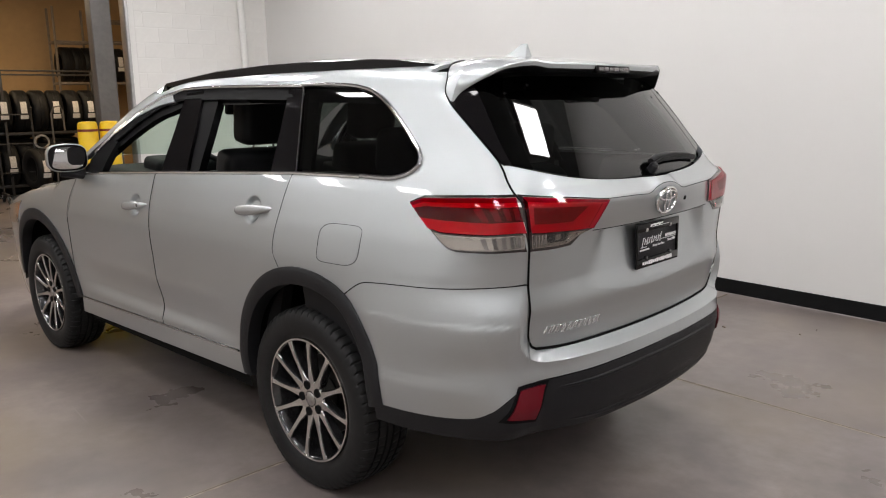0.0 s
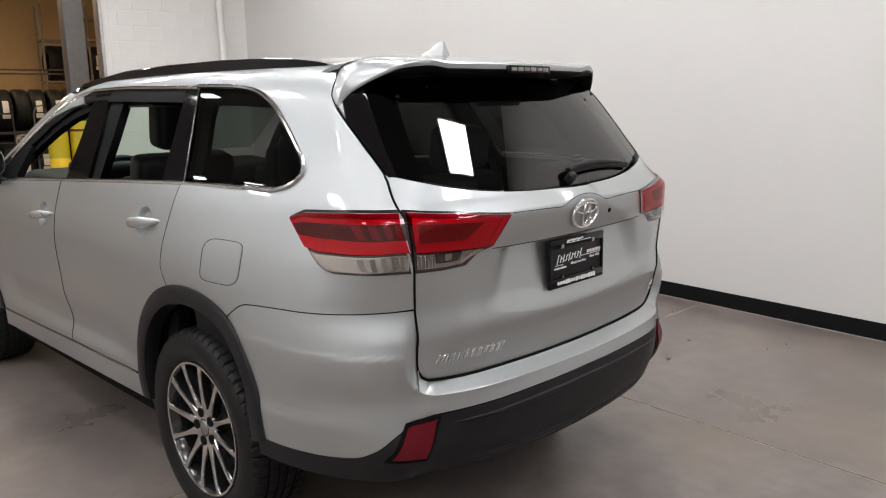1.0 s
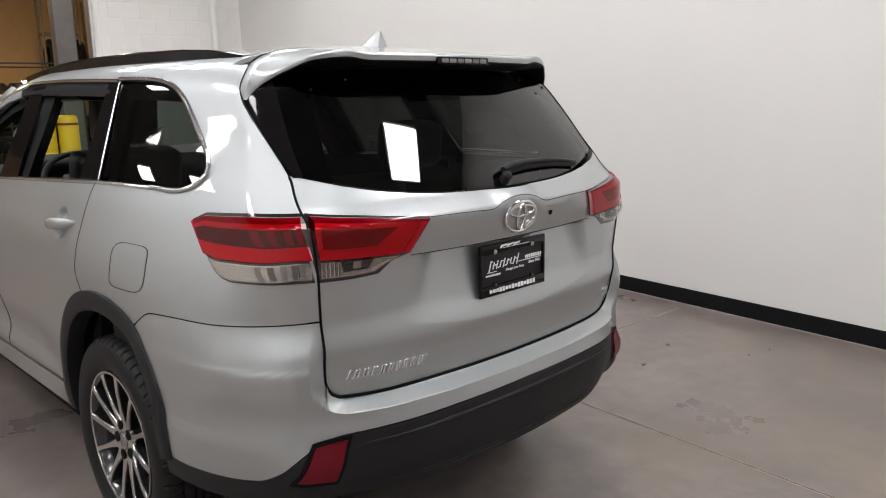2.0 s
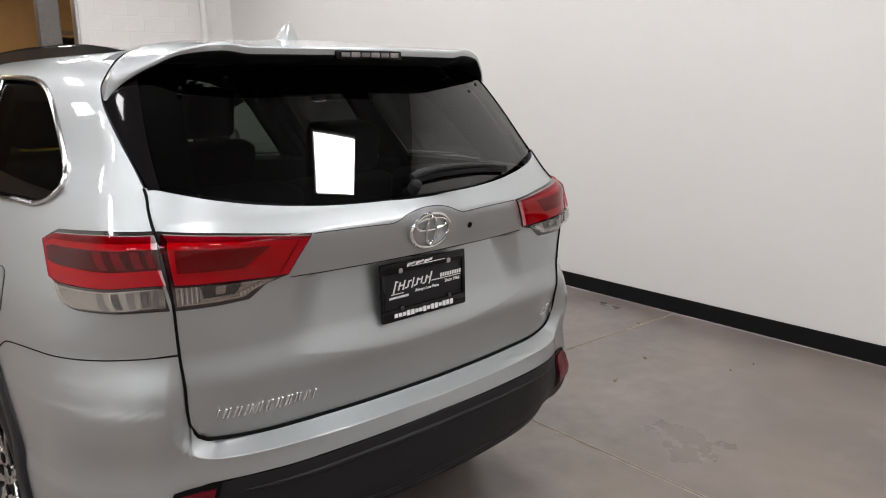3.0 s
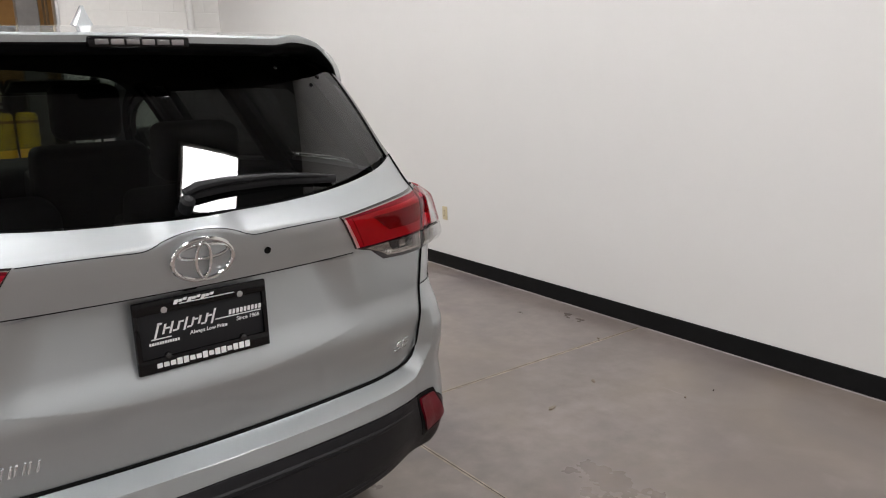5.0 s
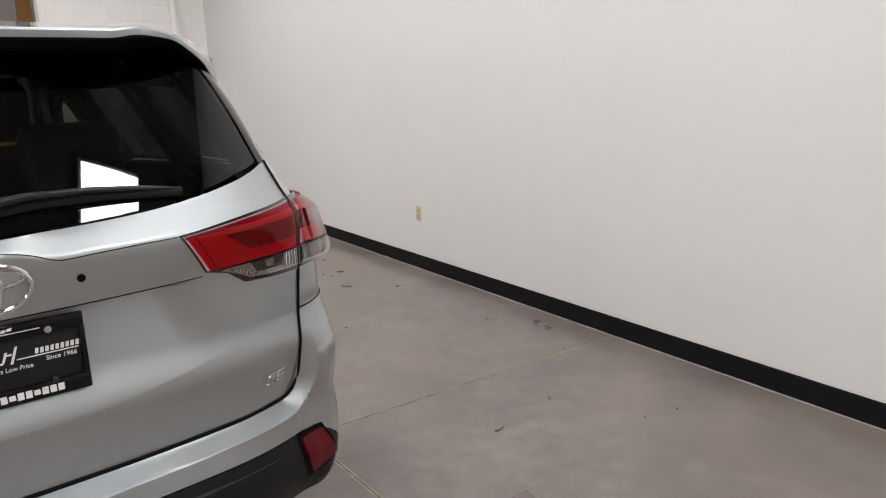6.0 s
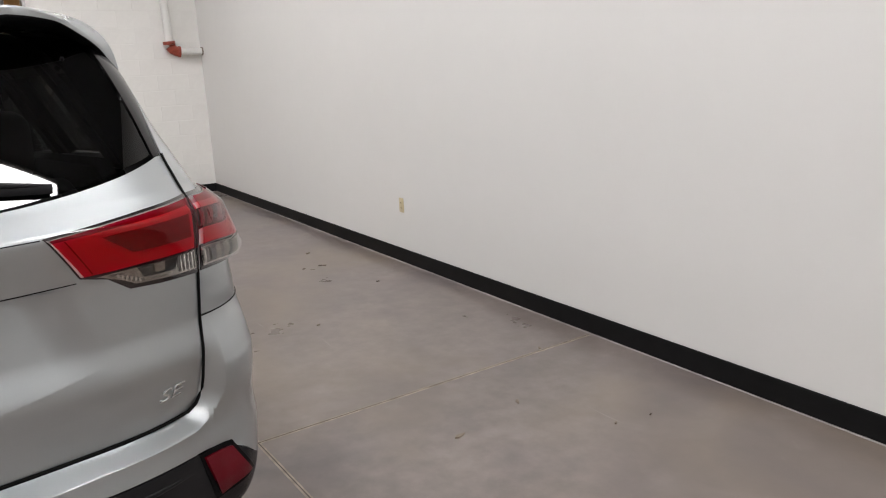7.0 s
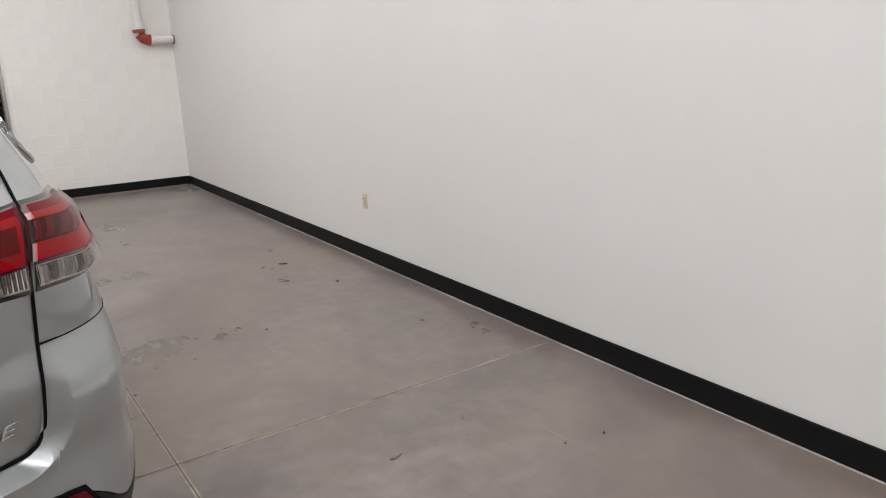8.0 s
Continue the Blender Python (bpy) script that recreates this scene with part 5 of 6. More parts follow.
def front_bumper():
    g = front.reshape(-1, 3)
    o = np.array([(0, 2.6, z) for _, _, z in g])
    d = g - o
    d /= np.linalg.norm(d, axis=1, keepdims=True)
    lo, hi = np.zeros(len(g)), np.full(len(g), 2.0)
    for _ in range(36):
        mid = (lo + hi) / 2
        q = o + mid[:, None] * d
        out = skin(q[:, 0], q[:, 1], q[:, 2]) > 0
        hi, lo = np.where(out, mid, hi), np.where(out, lo, mid)
    V = o + lo[:, None] * d
    Fc = [(j * 61 + i, j * 61 + i + 1, (j + 1) * 61 + i + 1, (j + 1) * 61 + i) for j in range(15) for i in range(60)]
    part("front_bumper", (V, Fc), SILVER, car)


front_bumper()

# ---- lower bumper details ----
def reflectors(mirrored):
    """A dark red reflector in a black surround, following the bumper's pod."""
    def patch(corners, nu=14, nv=12):
        bl, br, tr, tl = [np.array(on_rear(-x, z)) for x, z in corners]
        return coons([bl, br], [tl, tr], [bl, tl], [br, tr], nu, nv)

    well = skin_part("reflector_well", patch(((0.800, 0.496), (0.672, 0.474), (0.636, 0.619), (0.736, 0.608))), "y", SEAL_BLACK, valance, "black reflector surround", lift=0.003, thick=0.012, mirror=mirrored)
    skin_part("reflector", patch(((0.785, 0.506), (0.684, 0.489), (0.652, 0.606), (0.732, 0.596))), "y", REFLECTOR_RED, well, "dark red bumper reflector", lift=0.009, thick=0.008, mirror=mirrored)


both(reflectors)


def lip(name, w_max, z_fn, r, lift, material, n=81):
    ws = np.linspace(-w_max, w_max, n)
    p = snap([(math.sin(radians(w)), -0.35 - math.cos(radians(w)), z_fn(w)) for w in ws], "r", lift)
    rr = [float(r * (1 - abs(w / w_max) ** 6) + 0.0008) for w in ws]
    return part(name, tube_bm([tuple(q) for q in p], rr, 8), material, valance)


lip("upper_ridge", 50, lambda w: 0.600 - 0.018 * (w / 50) ** 2, 0.010, -0.004, BLACK_PLASTIC)
lip("lower_ridge", 46, lambda w: 0.446 + 0.010 * (w / 46) ** 2, 0.012, -0.006, BLACK_PLASTIC)

# ---- wheels ----
def tyre_bm():
    """A road tyre with grooved tread; axis along x, outer face towards -x."""
    half = 0.1225
    prof = [(-0.095, 0.252), (-0.108, 0.262), (-0.118, 0.285), (-half, 0.315), (-0.120, 0.338), (-0.112, 0.357), (-0.100, 0.368), (-0.078, 0.373), (-0.062, 0.374), (-0.061, 0.366), (-0.052, 0.366), (-0.051, 0.3745),
            (-0.022, 0.375), (-0.021, 0.366), (-0.011, 0.366), (-0.010, 0.375), (0.010, 0.375)]
    prof = prof + [(-a, r) for a, r in reversed(prof[:-1])]
    bm = bmesh.new()
    blocks, per = 60, 6
    seg = blocks * per
    rings = []
    for a, r in prof:
        ring = []
        for k in range(seg):
            cut = k % per == 0 and 0.050 < abs(a) < 0.113 and r > 0.35
            rr = r - (0.006 if cut else 0)
            w = 2 * math.pi * (k + 0.6 * math.copysign(1, a) * (r > 0.36)) / seg
            ring.append(bm.verts.new((a, rr * math.cos(w), rr * math.sin(w))))
        rings.append(ring)
    for a, b in zip(rings, rings[1:]):
        for k in range(seg):
            bm.faces.new((a[k], a[(k + 1) % seg], b[(k + 1) % seg], b[k]))
    return bm


SPOKE = ((0.060, 0.024, -0.086), (0.090, 0.0165, -0.090), (0.13, 0.0108, -0.096), (0.19, 0.0094, -0.103), (0.232, 0.0118, -0.105), (0.243, 0.017, -0.104))


def spoke_bm():
    """The black body of one spoke."""
    bm = bmesh.new()
    rings = []
    for r, w, x in SPOKE:
        rings.append([bm.verts.new(p) for p in ((x + 0.002, -w, r), (x - 0.002, -w * 0.8, r), (x - 0.002, w * 0.8, r), (x + 0.002, w, r), (x + 0.036, w * 0.7, r), (x + 0.036, -w * 0.7, r))])
    for a, b in zip(rings, rings[1:]):
        for i in range(6):
            bm.faces.new((a[i], a[(i + 1) % 6], b[(i + 1) % 6], b[i]))
    bm.faces.new(rings[0][::-1])
    bm.faces.new(rings[-1])
    return bm


def spoke_face_bm():
    """The thin machined face on a spoke."""
    bm = bmesh.new()
    rings = [[bm.verts.new(p) for p in ((x - 0.001, -w * 0.84, r), (x - 0.0042, -w * 0.74, r), (x - 0.0042, w * 0.74, r), (x - 0.001, w * 0.84, r))] for r, w, x in SPOKE]
    for a, b in zip(rings, rings[1:]):
        for i in range(3):
            bm.faces.new((a[i], a[i + 1], b[i + 1], b[i]))
    return bm


def wheel(m, first):
    """All wheels share the first one's meshes."""
    def piece(name, build, material, parent, label="", turn=None):
        if name not in first:
            ob = part(name, build(), material, None, "", angle=30)
            first[name] = ob.data
        else:
            ob = new(name, first[name])
        ob.parent = parent
        ob.matrix_basis = (m if parent is car else Matrix()) @ (turn or Matrix())
        if label:
            ob["label"] = label
        return ob

    w = piece("wheel", lambda: lathe_bm([(-0.100, 0.236), (-0.108, 0.243), (-0.106, 0.253), (0.100, 0.253), (0.10, 0.236), (0.02, 0.225), (-0.02, 0.215), (-0.06, 0.228)], 72), ALLOY_BLACK, car, "black and machined multi-spoke alloy wheel")
    piece("tyre", tyre_bm, RUBBER, w, "black rubber tyre")
    piece("rim_lip", lambda: lathe_bm([(-0.101, 0.2435), (-0.1105, 0.2455), (-0.1105, 0.2525), (-0.101, 0.2545)], 72), MACHINED, w, "machined rim edge")
    piece("brake_disc", lambda: lathe_bm([(0.0, 0.08), (-0.012, 0.08), (-0.012, 0.165), (0.0, 0.165)], 48), STEEL_DISC, w)
    piece("back_plate", lambda: lathe_bm([(0.03, 0.0), (0.03, 0.215), (0.04, 0.215), (0.04, 0.0)], 32, closed=False), DARK, w)
    piece("hub", lambda: lathe_bm([(-0.02, 0.080), (-0.084, 0.084), (-0.0905, 0.076), (-0.0915, 0.034), (-0.084, 0.032), (-0.084, 0.0)], 40, closed=False), MACHINED, w, "machined hub")
    piece("centre_cap", lambda: lathe_bm([(-0.080, 0.031), (-0.093, 0.029), (-0.096, 0.022), (-0.0965, 0.0)], 32, closed=False), SATIN_CHROME, w)
    for k in range(12):
        piece("spoke", spoke_bm, ALLOY_BLACK, w, turn=pose(0, 0, 0, 30 * k + 6))
        piece("spoke_face", spoke_face_bm, MACHINED, w, "machined spoke face", turn=pose(0, 0, 0, 30 * k + 6))
    # Dark raised discs stand in for the shaded lug holes.
    for k in range(5):
        a = radians(72 * k + 20)
        t = Matrix.Translation((0, 0.0575 * math.sin(a), 0.0575 * math.cos(a)))
        piece("lug_hole_disc", lambda: lathe_bm([(-0.080, 0.0185), (-0.0945, 0.0185), (-0.0952, 0.0170), (-0.0940, 0.0155), (-0.0940, 0.0)], 18, closed=False), DARK, w, turn=t)
    return w


meshes = {}
for x, y, turn in ((-0.805, 0, 0), (-0.805, AXLE_F, 0), (0.805, 0, 180), (0.805, AXLE_F, 180)):
    wheel(pose(x, y, HUB_Z, 11 if y else 0, 0, turn) if not turn else pose(x, y, HUB_Z, 0, 0, turn), meshes)

# ---- under the body and in the arches ----
bm = box_bm((1.10, 4.2, 0.10), (0, 1.35, 0.38), bevel=0.02)
box_bm((1.50, 1.60, 0.10), (0, 1.34, 0.46), bevel=0.02, bm=bm)
box_bm((1.00, 0.36, 0.12), (0, -0.70, 0.48), bevel=0.03, bm=bm)
part("underbody", bm, DARK, car, "dark underbody")


def arch_liner(cy, s):
    V, n = [], 30
    for k in range(n + 1):
        deg = 3 + 174 * k / n
        a = radians(deg)
        r = (0.505 + 0.0006 * deg if cy else float(arch_r(min(deg, 176)))) - 0.058
        for x in (0.905, 0.60):
            V.append((s * x, cy + r * math.cos(a), 0.38 + r * math.sin(a)))
        V.append((s * 0.60, cy, 0.38))
    Fc = []
    for k in range(n):
        b, c = 3 * k, 3 * (k + 1)
        Fc += [(b, b + 1, c + 1, c), (b + 1, b + 2, c + 1)]
    part("arch_liner", (V, Fc), DARK, car)


for cy in (0, AXLE_F):
    for s in (-1, 1):
        arch_liner(cy, s)


# ---- cabin ----
def pad_bm(size, at, bevel, tilt=0.0, bulge=0.0):
    """A stuffed cushion with rounded edges, leaning back by tilt degrees."""
    bm = bmesh.new()
    bmesh.ops.create_cube(bm, size=1, matrix=Matrix.Diagonal((*size, 1)))
    bmesh.ops.bevel(bm, geom=list(bm.edges), offset=bevel, segments=4, affect="EDGES", profile=0.6)
    bmesh.ops.transform(bm, matrix=pose(*at, tilt), verts=bm.verts)
    return bm


def seat(x, y, width, rest_z, top_z_, head=True):
    """A cushion, a backrest and a headrest on two posts; y is where the backrest's foot stands."""
    base = part("seat", pad_bm((width, 0.50, 0.17), (x, y + 0.24, 0.66), 0.05, -4), LEATHER, car, "black leather seat")
    h = rest_z - 0.66
    part("backrest", pad_bm((width, 0.15, h), (x, y - 0.16 * h, 0.66 + h / 2), 0.055, 14), LEATHER, base)
    part("side_bolster", pad_bm((0.07, 0.17, h * 0.7), (x - width / 2 + 0.03, y - 0.15 * h + 0.05, 0.64 + h / 2), 0.03, 14), LEATHER, base)
    part("side_bolster", pad_bm((0.07, 0.17, h * 0.7), (x + width / 2 - 0.03, y - 0.15 * h + 0.05, 0.64 + h / 2), 0.03, 14), LEATHER, base)
    if head:
        hy = y - 0.27 * h
        head_rest = part("headrest", pad_bm((0.285, 0.15, top_z_ - rest_z - 0.015), (x, hy, (rest_z + top_z_) / 2 + 0.008), 0.055, 8), LEATHER, base)
        for dx in (-0.06, 0.06):
            part("headrest_post", tube_bm([(x + dx, hy + 0.015, rest_z - 0.06), (x + dx, hy, rest_z + 0.06)], 0.006, 8), CHROME, head_rest)


for x in (-0.37, 0.37):
    seat(x, 1.21, 0.50, 1.325, 1.585)
for x in (-0.40, 0.40):
    seat(x, 0.06, 0.50, 1.22, 1.43)
for x in (-0.34, 0.34):
    seat(x, -0.56, 0.52, 1.10, 1.29)

dash = part("dashboard", pad_bm((1.50, 0.44, 0.30), (0, 2.02, 1.045), 0.07, 5), CABIN, car, "black dashboard")
part("instrument_hood", pad_bm((0.42, 0.22, 0.10), (-0.37, 1.90, 1.20), 0.045, 8), CABIN, dash)
part("centre_screen", box_bm((0.24, 0.02, 0.14), bevel=0.008), BLACK_GLOSS, dash).data.transform(pose(0, 1.785, 1.12, -14))
wheel_m = pose(-0.37, 1.68, 1.10, -24)
ring = [wheel_m @ Vector((0.185 * math.cos(2 * math.pi * k / 40), 0, 0.185 * math.sin(2 * math.pi * k / 40))) for k in range(40)]
steer = part("steering_wheel", tube_bm(ring, 0.016, 10, closed=True), LEATHER, car, "black steering wheel with silver spokes")
part("steering_boss", pad_bm((0.17, 0.06, 0.13), (0, 0.015, 0), 0.03), CABIN, steer).data.transform(wheel_m)
for a in (0, 180, 270):
    part("steering_spoke", tube_bm([wheel_m @ Vector((0.06 * math.cos(radians(a)), 0.01, 0.06 * math.sin(radians(a)))), wheel_m @ Vector((0.18 * math.cos(radians(a)), 0, 0.18 * math.sin(radians(a))))], 0.014, 8, flat=0.5), SATIN_CHROME, steer)
part("steering_column", tube_bm([(-0.37, 1.71, 1.09), (-0.37, 1.96, 1.01)], 0.05, 12), CABIN, steer)
part("inside_mirror", pad_bm((0.25, 0.035, 0.075), (0, 1.80, 1.525), 0.016, 6), BLACK_GLOSS, car, "black rear-view mirror")
for x in (-0.36, 0.36):
    part("sun_visor", pad_bm((0.40, 0.16, 0.018), (x, 1.47, 1.585), 0.008, -14), HEADLINER, car)
part("cabin_floor", box_bm((1.60, 2.75, 0.06), (0, 0.93, 0.50), bevel=0.01), CABIN, car, "dark cabin floor")
part("centre_console", pad_bm((0.26, 0.85, 0.28), (0, 1.42, 0.70), 0.05), CABIN, car)
part("load_shelf", box_bm((1.25, 0.34, 0.04), (0, -0.78, 0.82), bevel=0.01), CABIN, car)


def headliner():
    rows = []
    for k in range(30):
        y = -0.50 + 1.88 * k / 29
        a0 = math.atan2(0.66, 0.72)
        rows.append([(-math.cos(a) * 0.7, y, 0.9 + math.sin(a) * 0.7) for a in np.linspace(a0, math.pi - a0, 31)])
    skin_part("headliner", np.array(rows), "c", HEADLINER, car, "grey headliner", lift=-0.045, thick=0)


headliner()


def cabin_side(mirrored):
    b, t = flat_side([(2.1, 0.55), (0.3, 0.55)]), flat_side([(2.0, 1.175), (1.0, 1.222), (0.02, 1.255)])
    skin_part("door_trim", coons(b, t, [b[0], t[0]], [b[-1], t[-1]], 30, 16), "x", CABIN, car, "black inner door trim", lift=-0.09, thick=0.05, mirror=mirrored)
    s = -1 if mirrored else 1
    for y in (0.55, 1.45):
        q = on_side(y, 1.0)
        part("arm_rest", pad_bm((0.09, 0.42, 0.06), (s * (q[0] + 0.125), y, 0.96), 0.025), CABIN, car)
    # inner pillars and the trim beside the third row
    for y0, y1, y2, y3 in ((0.985, 1.10, 1.10, 1.20), (0.0, 0.20, 0.14, 0.28)):
        side_strip("pillar_trim", [(y2, 1.585), (y3, 1.585)], [(y0, 1.22), (y1, 1.22)], CABIN, mirrored, lift=-0.045, thick=0.02, n=8)
    b = [(-0.9, 0.02, 0.60), (-0.85, -0.5, 0.60), (-0.70, -0.88, 0.60)]
    t = [(-0.8, 0.02, 1.26), (-0.75, -0.45, 1.262), (-0.66, -0.80, 1.262)]
    skin_part("rear_trim", coons(b, t, [b[0], t[0]], [b[-1], t[-1]], 24, 14), "r", CABIN, car, "black side trim", lift=-0.06, thick=0.0, mirror=mirrored)
    b = [(-0.70, -0.83, 1.262), (-0.77, -0.52, 1.275)]
    t = [(-0.58, -0.53, 1.60), (-0.66, -0.14, 1.60)]
    skin_part("rear_pillar_trim", coons(b, t, [b[0], (-0.63, -0.66, 1.50), t[0]], [b[-1], (-0.72, -0.36, 1.47), t[-1]], 14, 14), "r", CABIN, car, lift=-0.05, thick=0.0, mirror=mirrored)


both(cabin_side)


# ---- fixtures of the room ----
def room_thing(name, label, category, u, v, z=0.0, turn=0.0, group=""):
    return tagged(empty(name, ROOM @ pose(u, v, z, 0, 0, turn)), label, category, group)


outlet = room_thing("wall_outlet", "ivory duplex outlet on the white wall", "outlet", 2.255, 0.0, 0.468)
part("cover_plate", box_bm((0.070, 0.006, 0.115), (0, 0.003, 0), bevel=0.002), IVORY, outlet)
for dz in (-0.02, 0.02):
    socket = part("socket", box_bm((0.034, 0.004, 0.028), (0, 0.0072, dz), bevel=0.0015), IVORY, outlet)
    for du in (-0.006, 0.006):
        part("slot", box_bm((0.0022, 0.002, 0.009), (du, 0.0092, dz), bevel=0), DARK, socket, smooth=False)
part("screw", lathe_bm([(0.0, 0.003), (0.008, 0.0026), (0.0085, 0.0)], 10, "y", closed=False), SATIN_CHROME, outlet)

pipe = room_thing("drain_pipe", "white wall pipe with a red-oxide elbow, ending in the side wall", "pipe", CORNER - 0.10, 0.42, -0.03)
part("riser", tube_bm([(0, 0, 2.06), (0, 0.02, 3.0), (0, 0.02, ROOM_H + 0.03)], 0.052, 16), PIPE_WHITE, pipe, "white painted riser")
elbow = [(0, 0.0, 2.05), (0, -0.008, 2.005), (0, -0.04, 1.965), (0, -0.085, 1.945), (0, -0.115, 1.94)]
part("elbow", tube_bm(elbow, [0.066, 0.066, 0.064, 0.064, 0.064], 16), PIPE_RED, pipe, "red-oxide elbow fitting")
part("coupling", tube_bm([(0, 0, 2.035), (0, 0.003, 2.075)], 0.074, 16), PIPE_RED, pipe)
part("coupling", tube_bm([(0, -0.10, 1.942), (0, -0.125, 1.94)], 0.072, 16), PIPE_RED, pipe)
for a in (0.0, 2.1, 4.2):
    part("bolt", lathe_bm([(-0.02, 0.009), (0.02, 0.009)], 8, "z", closed=False), PIPE_RED, pipe).data.transform(pose(-0.075 * math.cos(a), 0.075 * math.sin(a), 2.055))
part("stub", tube_bm([(0, -0.12, 1.94), (0, -0.41, 1.94)], 0.044, 16), PIPE_WHITE, pipe, "white painted stub")
part("wall_ring", tube_bm([(0, -0.402, 1.94), (0, -0.416, 1.94)], 0.056, 16), RACK_TAN, pipe, "rusty ring at the wall")

column = room_thing("steel_column", "grey painted steel column at the end of the block wall", "column", CORNER + 0.10, 2.37, 0)
part("shaft", box_bm((0.25, 0.25, ROOM_H - 0.02), (0, 0, ROOM_H / 2), bevel=0.018, seg=3), STEEL_GREY, column)
part("base_plate", box_bm((0.36, 0.36, 0.025), (0, 0, 0.0125), bevel=0.003), STEEL_GREY, column)
for du in (-0.15, 0.15):
    for dv in (-0.15, 0.15):
        part("anchor_bolt", lathe_bm([(0.0, 0.016), (0.05, 0.016), (0.052, 0.0)], 6, "z", (du, dv, 0.025), closed=False), GALV, column)

guard = room_thing("corner_guard", "dented galvanised guard on the wall's end", "corner guard", CORNER + 0.1, OPENING + 0.006, 0)
prof = [(-0.112, -0.035), (-0.112, -0.02), (-0.108, 0.0), (-0.09, 0.012), (0.09, 0.012), (0.108, 0.0), (0.112, -0.02)]
V = [(a, b, z) for z in (0.0, 1.0, 2.0, 3.0, ROOM_H - 0.02) for a, b in prof]
Fc = [(j * 7 + i, j * 7 + i + 1, (j + 1) * 7 + i + 1, (j + 1) * 7 + i) for j in range(4) for i in range(6)]
part("sheet", (V, Fc), GALV, guard)


def bollard(u, v):
    b = room_thing("bollard", "yellow plastic-sleeved bollard with a dark red band", "bollard", u, v, 0, group="yellow bollards")
    part("sleeve", lathe_bm([(0.0, 0.116), (1.34, 0.116), (1.385, 0.108), (1.405, 0.085), (1.41, 0.0)], 32, "z", closed=False), YELLOW, b)
    part("band", lathe_bm([(1.285, 0.1175), (1.315, 0.1175), (1.315, 0.114), (1.285, 0.114)], 32, "z"), RED_TAPE, b, "dark red band")


bollard(7.0, 2.87)
bollard(7.0, 2.615)

# block courses on the end wall: low proud bands, each block a piece
def blocks():
    rnd = random.Random(5)
    for course in range(17):
        z0 = 0.0 + 0.203 * course
        for k in range(6):
            v0 = 0.004 + 0.406 * k - (0.203 if course % 2 else 0)
            v1 = v0 + 0.403
            a, b = max(v0, 0.002), min(v1, OPENING - 0.11)
            if b - a < 0.05:
                continue
            bm = box_bm((0.010, b - a - 0.004 * rnd.random(), 0.1905 + 0.006 * rnd.random()), (0, 0, 0), bevel=0.0025, seg=1)
            ob = part("block", bm, BLOCK_WHITE, wall_north)
            ob.location = (CORNER + 0.0125 + 0.0015 * rnd.random(), (a + b) / 2, z0 + 0.1015)


blocks()

# ---- tyre store behind the opening ----
def spare_tyre_bm(r=0.375, w=0.25):
    prof = [(-w / 2 + 0.03, r * 0.58), (-w / 2, r * 0.70), (-w / 2 - 0.004, r * 0.82), (-w / 2 + 0.012, r * 0.94), (-w / 2 + 0.04, r * 0.995), (-0.03, r), (-0.028, r - 0.008), (-0.018, r - 0.008), (-0.016, r)]
    prof = prof + [(-a, q) for a, q in reversed(prof)]
    return lathe_bm(prof + [(w / 2 - 0.05, r * 0.80), (-w / 2 + 0.05, r * 0.80)], 40, "y")


spare = {}


def spare_tyre(u, v, z, turn, tilt=0.0, label_side=True, r=0.375):
    """A new tyre standing on its tread, with paper labels on it."""
    t = room_thing("spare_tyre", "new black tyre with white paper labels, standing in a rack", "tyre", u, v, z, turn, group="spare tyres")
    t.matrix_basis = t.matrix_basis @ pose(0, 0, 0, tilt)
    if "m" not in spare:
        ob = part("carcass", spare_tyre_bm(), RUBBER, t)
        spare["m"] = ob.data
    else:
        ob = new("carcass", spare["m"])
        ob.parent = t
    ob.scale = (r / 0.375,) * 3
    if label_side:
        # labels wrap on the tread, towards the room
        for n, (a0, a1, w) in enumerate(((-6, 26, 0.10), (-22, -9, 0.13))):
            V = []
            for k in range(9):
                a = radians(a0 + (a1 - a0) * k / 8)
                for y in (-w / 2, w / 2):
                    V.append(((r + 0.003) * -math.cos(a), y, (r + 0.003) * math.sin(a)))
            Fc = [(2 * k, 2 * k + 1, 2 * k + 3, 2 * k + 2) for k in range(8)]
            part("paper_label", (V, Fc), LABEL_WHITE, t, "white paper label")


def rack(u, v0, v1, levels, depth, height, material, label):
    """Uprights, lengthwise bars and cross bars of a tyre rack."""
    r = room_thing("tyre_rack", label, "rack", u, (v0 + v1) / 2, 0, group="tyre racks")
    h = (v1 - v0) / 2
    for dv in (-h, h):
        for du in (-depth / 2, depth / 2):
            part("upright", box_bm((0.045, 0.045, height), (du, dv, height / 2), bevel=0.004), material, r)
        for z in levels:
            part("cross_bar", box_bm((depth, 0.03, 0.05), (0, dv, z), bevel=0.004), material, r)
    for z in levels:
        for du in (-depth / 2, depth / 2):
            part("bar", box_bm((0.04, 2 * h, 0.05), (du, 0, z), bevel=0.004), material, r)
    return r


# front rack: two tiers of standing tyres
rack(12.75, 1.15, 4.6, (0.22, 1.16), 0.42, 2.28, RACK_STEEL, "dark steel tyre rack filled with new tyres")
for k in range(11):
    v = 1.36 + 0.285 * k
    spare_tyre(12.75, v, 1.56, 4 * math.sin(2.3 * k), label_side=k != 3)
    if k > 1:
        spare_tyre(12.75, v, 0.60, 4 * math.sin(1.7 * k), label_side=k % 3 != 1)
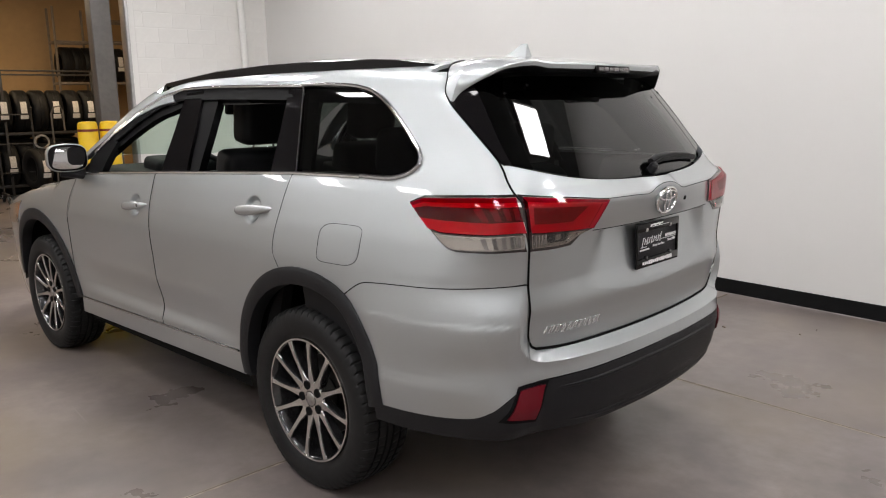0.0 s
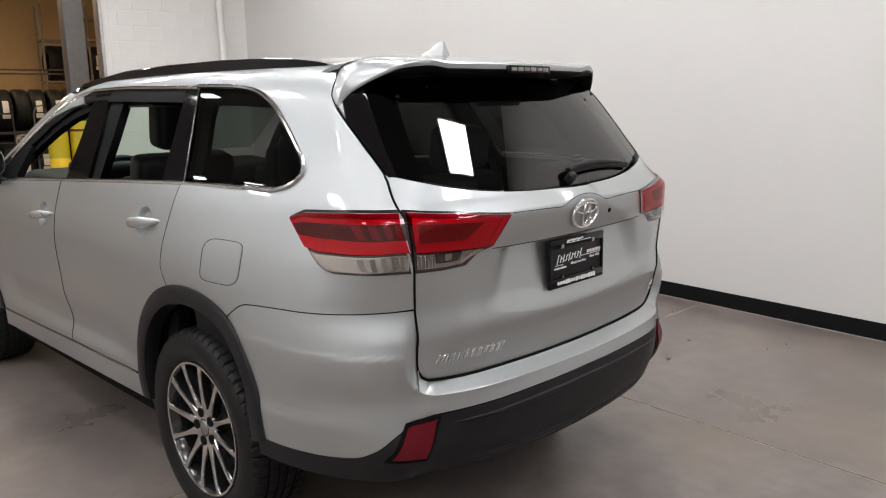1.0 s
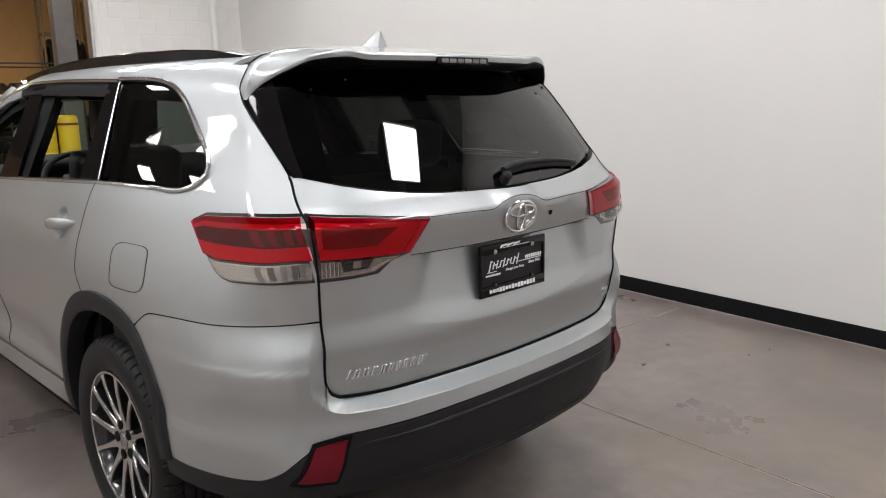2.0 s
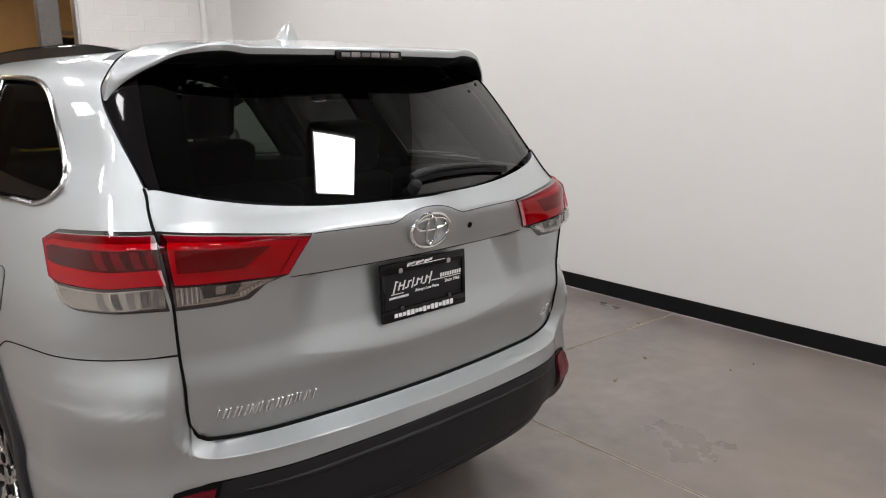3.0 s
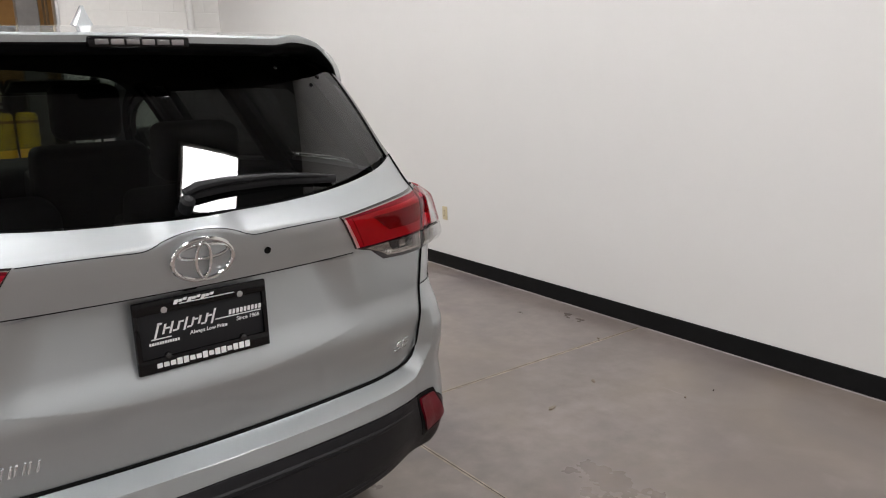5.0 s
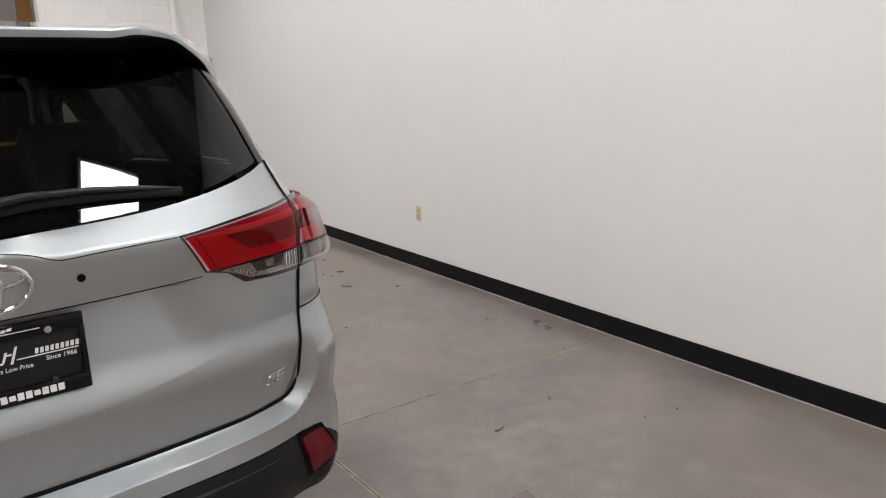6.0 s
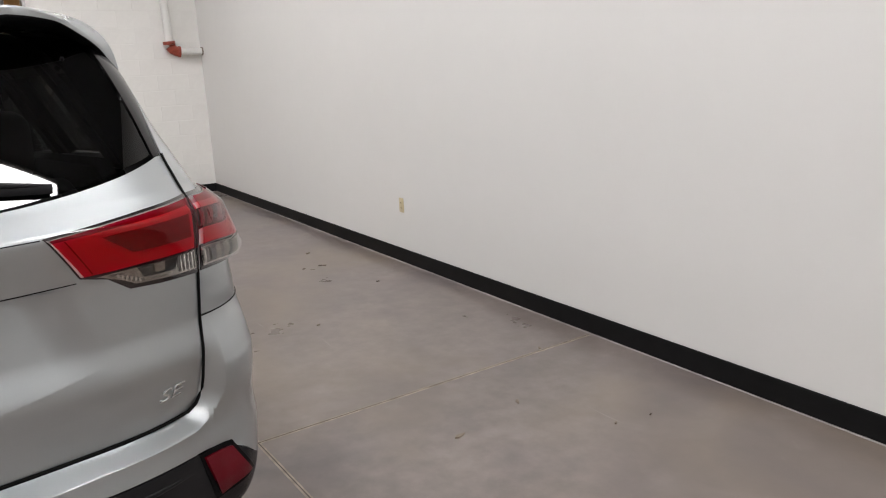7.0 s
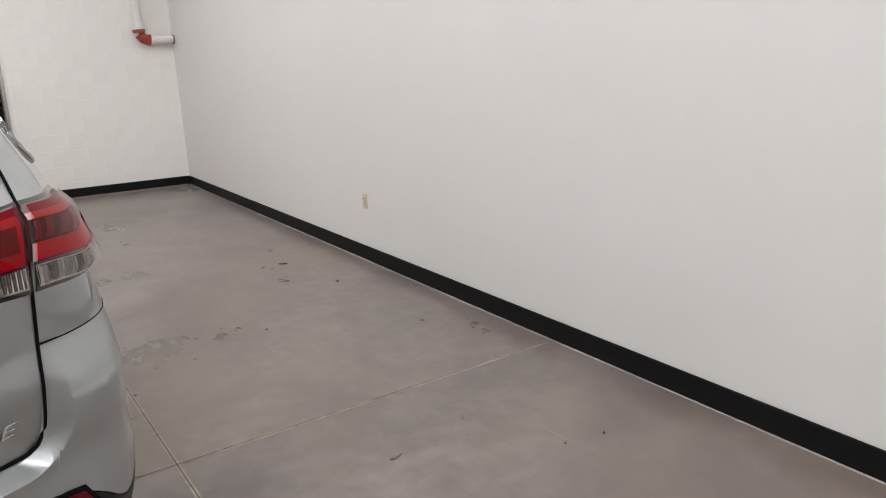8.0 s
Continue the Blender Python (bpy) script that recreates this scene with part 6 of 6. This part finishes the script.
# piles of lying tyres behind it, added to darken the lower store
for k in range(6):
    for j in range(6 if k % 2 else 5):
        pile = tagged(empty("filler_tyre", ROOM @ pose(13.55 + 0.05 * math.sin(3 * k + j), 0.95 + 0.80 * k + 0.03 * math.sin(5 * j + k), 0.130 + 0.262 * j, 90)), "black tyre lying in a pile added to darken the lower store", "tyre", group="piled tyres")
        ob = new("carcass", spare["m"])
        ob.parent = pile
# top bars of the rack ahead
top_bar = room_thing("hanging_rail", "pair of dark steel rails above the tyre rack", "rail", 12.45, 2.9, 0)
for z in (2.27, 2.20):
    part("rail_bar", box_bm((0.03, 3.4, 0.03), (0, 0, z), bevel=0.004), RACK_STEEL, top_bar)
for dv in (-1.65, -0.1, 1.65):
    part("post", box_bm((0.04, 0.04, 2.28), (0, dv, 1.14), bevel=0.004), RACK_STEEL, top_bar)

# tall rack against the tan wall
rack(15.4, 0.50, 1.20, (2.15, 3.02), 0.5, 3.75, RACK_TAN, "tall weathered steel rack against the tan wall")
rack(15.4, -0.85, 0.28, (2.15, 3.05, 3.5), 0.5, 3.75, RACK_TAN, "tall weathered steel rack against the tan wall")
for v in (0.55, 0.78, 1.0):
    spare_tyre(15.4, v, 2.55, 3, label_side=False)
for v in (-0.35, -0.1, 0.12):
    spare_tyre(15.4, v, 2.55, -3, label_side=True)

# hand cart with leaning tyre and a coiled cable
cart = room_thing("tyre_trolley", "dark steel trolley on castors carrying a leaning tyre", "trolley", 12.0, 2.75, 0)
for dv in (-0.28, 0.28):
    part("post", tube_bm([(0, dv, 0.12), (0, dv, 1.55), (-0.06, dv, 1.62)], 0.016, 8), RACK_STEEL, cart)
    part("foot_bar", box_bm((0.55, 0.04, 0.05), (-0.15, dv, 0.14), bevel=0.006), RACK_STEEL, cart)
    for du in (-0.40, 0.08):
        part("castor", lathe_bm([(-0.018, 0.055), (0.018, 0.055), (0.018, 0.0), (-0.018, 0.0)], 16, "y", (du, dv, 0.0555), closed=False), RUBBER, cart)
        part("castor_fork", box_bm((0.03, 0.05, 0.06), (du, dv, 0.10), bevel=0.004), GALV, cart)
for z in (0.5, 1.0, 1.5):
    part("cross_bar", tube_bm([(0, -0.28, z), (0, 0.28, z)], 0.012, 8), RACK_STEEL, cart)
spare_tyre(11.72, 2.52, 0.56, 12, tilt=0, label_side=True, r=0.36)
cable = room_thing("coiled_cable", "grey cable coiled and hung on the trolley", "cable", 11.95, 2.35, 1.02)
for k in range(3):
    r = 0.10 + 0.012 * k
    part("loop", tube_bm([(0.008 * k, r * math.cos(2 * math.pi * i / 28), r * math.sin(2 * math.pi * i / 28)) for i in range(28)], 0.006, 6, closed=True), GALV, cable)
gun = room_thing("air_hose_stand", "grey bent steel stand with a hose hook", "stand", 12.2, 2.0, 0)
part("stem", tube_bm([(0, 0.1, 0.0), (0, 0.1, 1.5), (0, 0.05, 1.62), (0, -0.06, 1.64), (0, -0.1, 1.55), (0, -0.1, 1.2)], 0.016, 8), STEEL_GREY, gun)
part("foot", box_bm((0.3, 0.3, 0.02), (0, 0.1, 0.01), bevel=0.004), STEEL_GREY, gun)

# ---- small things on the floor ----
strap = tagged(empty("yellow_strap", pose(-0.44, 2.92, 0, 0, 0, 20)), "short yellow strap lying under the car", "strap")
part("band", tube_bm([(-0.10, 0, 0.008), (-0.03, 0.02, 0.012), (0.04, -0.01, 0.008), (0.11, 0.015, 0.010)], 0.012, 8, flat=0.5), YELLOW, strap)


def chip(x, y, size, turn, material, seed):
    rnd = random.Random(seed)
    bm = bmesh.new()
    pts = [bm.verts.new((size * (1 + 0.5 * rnd.random()) * math.cos(a), 0.45 * size * (0.6 + rnd.random()) * math.sin(a), 0.0)) for a in (0, 0.9, 1.9, 3.0, 4.1, 5.3)]
    f = bm.faces.new(pts)
    top = bmesh.ops.extrude_face_region(bm, geom=[f])["geom"]
    for v in top:
        if isinstance(v, bmesh.types.BMVert):
            v.co.z += 0.004 + 0.004 * rnd.random()
    ob = part("debris_chip", bm, material, None, smooth=False)
    ob.matrix_basis = pose(x, y, 0.0, 0, 0, turn)
    return tagged(ob, "small pale chip of debris on the concrete floor", "debris", group="floor debris")


for n, (x, y, s, a) in enumerate(((3.106, 3.155, 0.035, 20), (2.98, 2.67, 0.05, -30), (1.90, -0.382, 0.04, 10), (2.30, -0.31, 0.03, 60), (3.02, 1.92, 0.02, 0), (2.86, 0.10, 0.02, 70), (2.45, -0.75, 0.015, 30), (2.62, -0.80, 0.012, 0), (1.33, 0.95, 0.012, 0), (2.2, 1.35, 0.015, 0))):
    chip(x, y, 0.55 * s, a, JOINT_DARK if n % 3 == 1 else RACK_TAN, n)
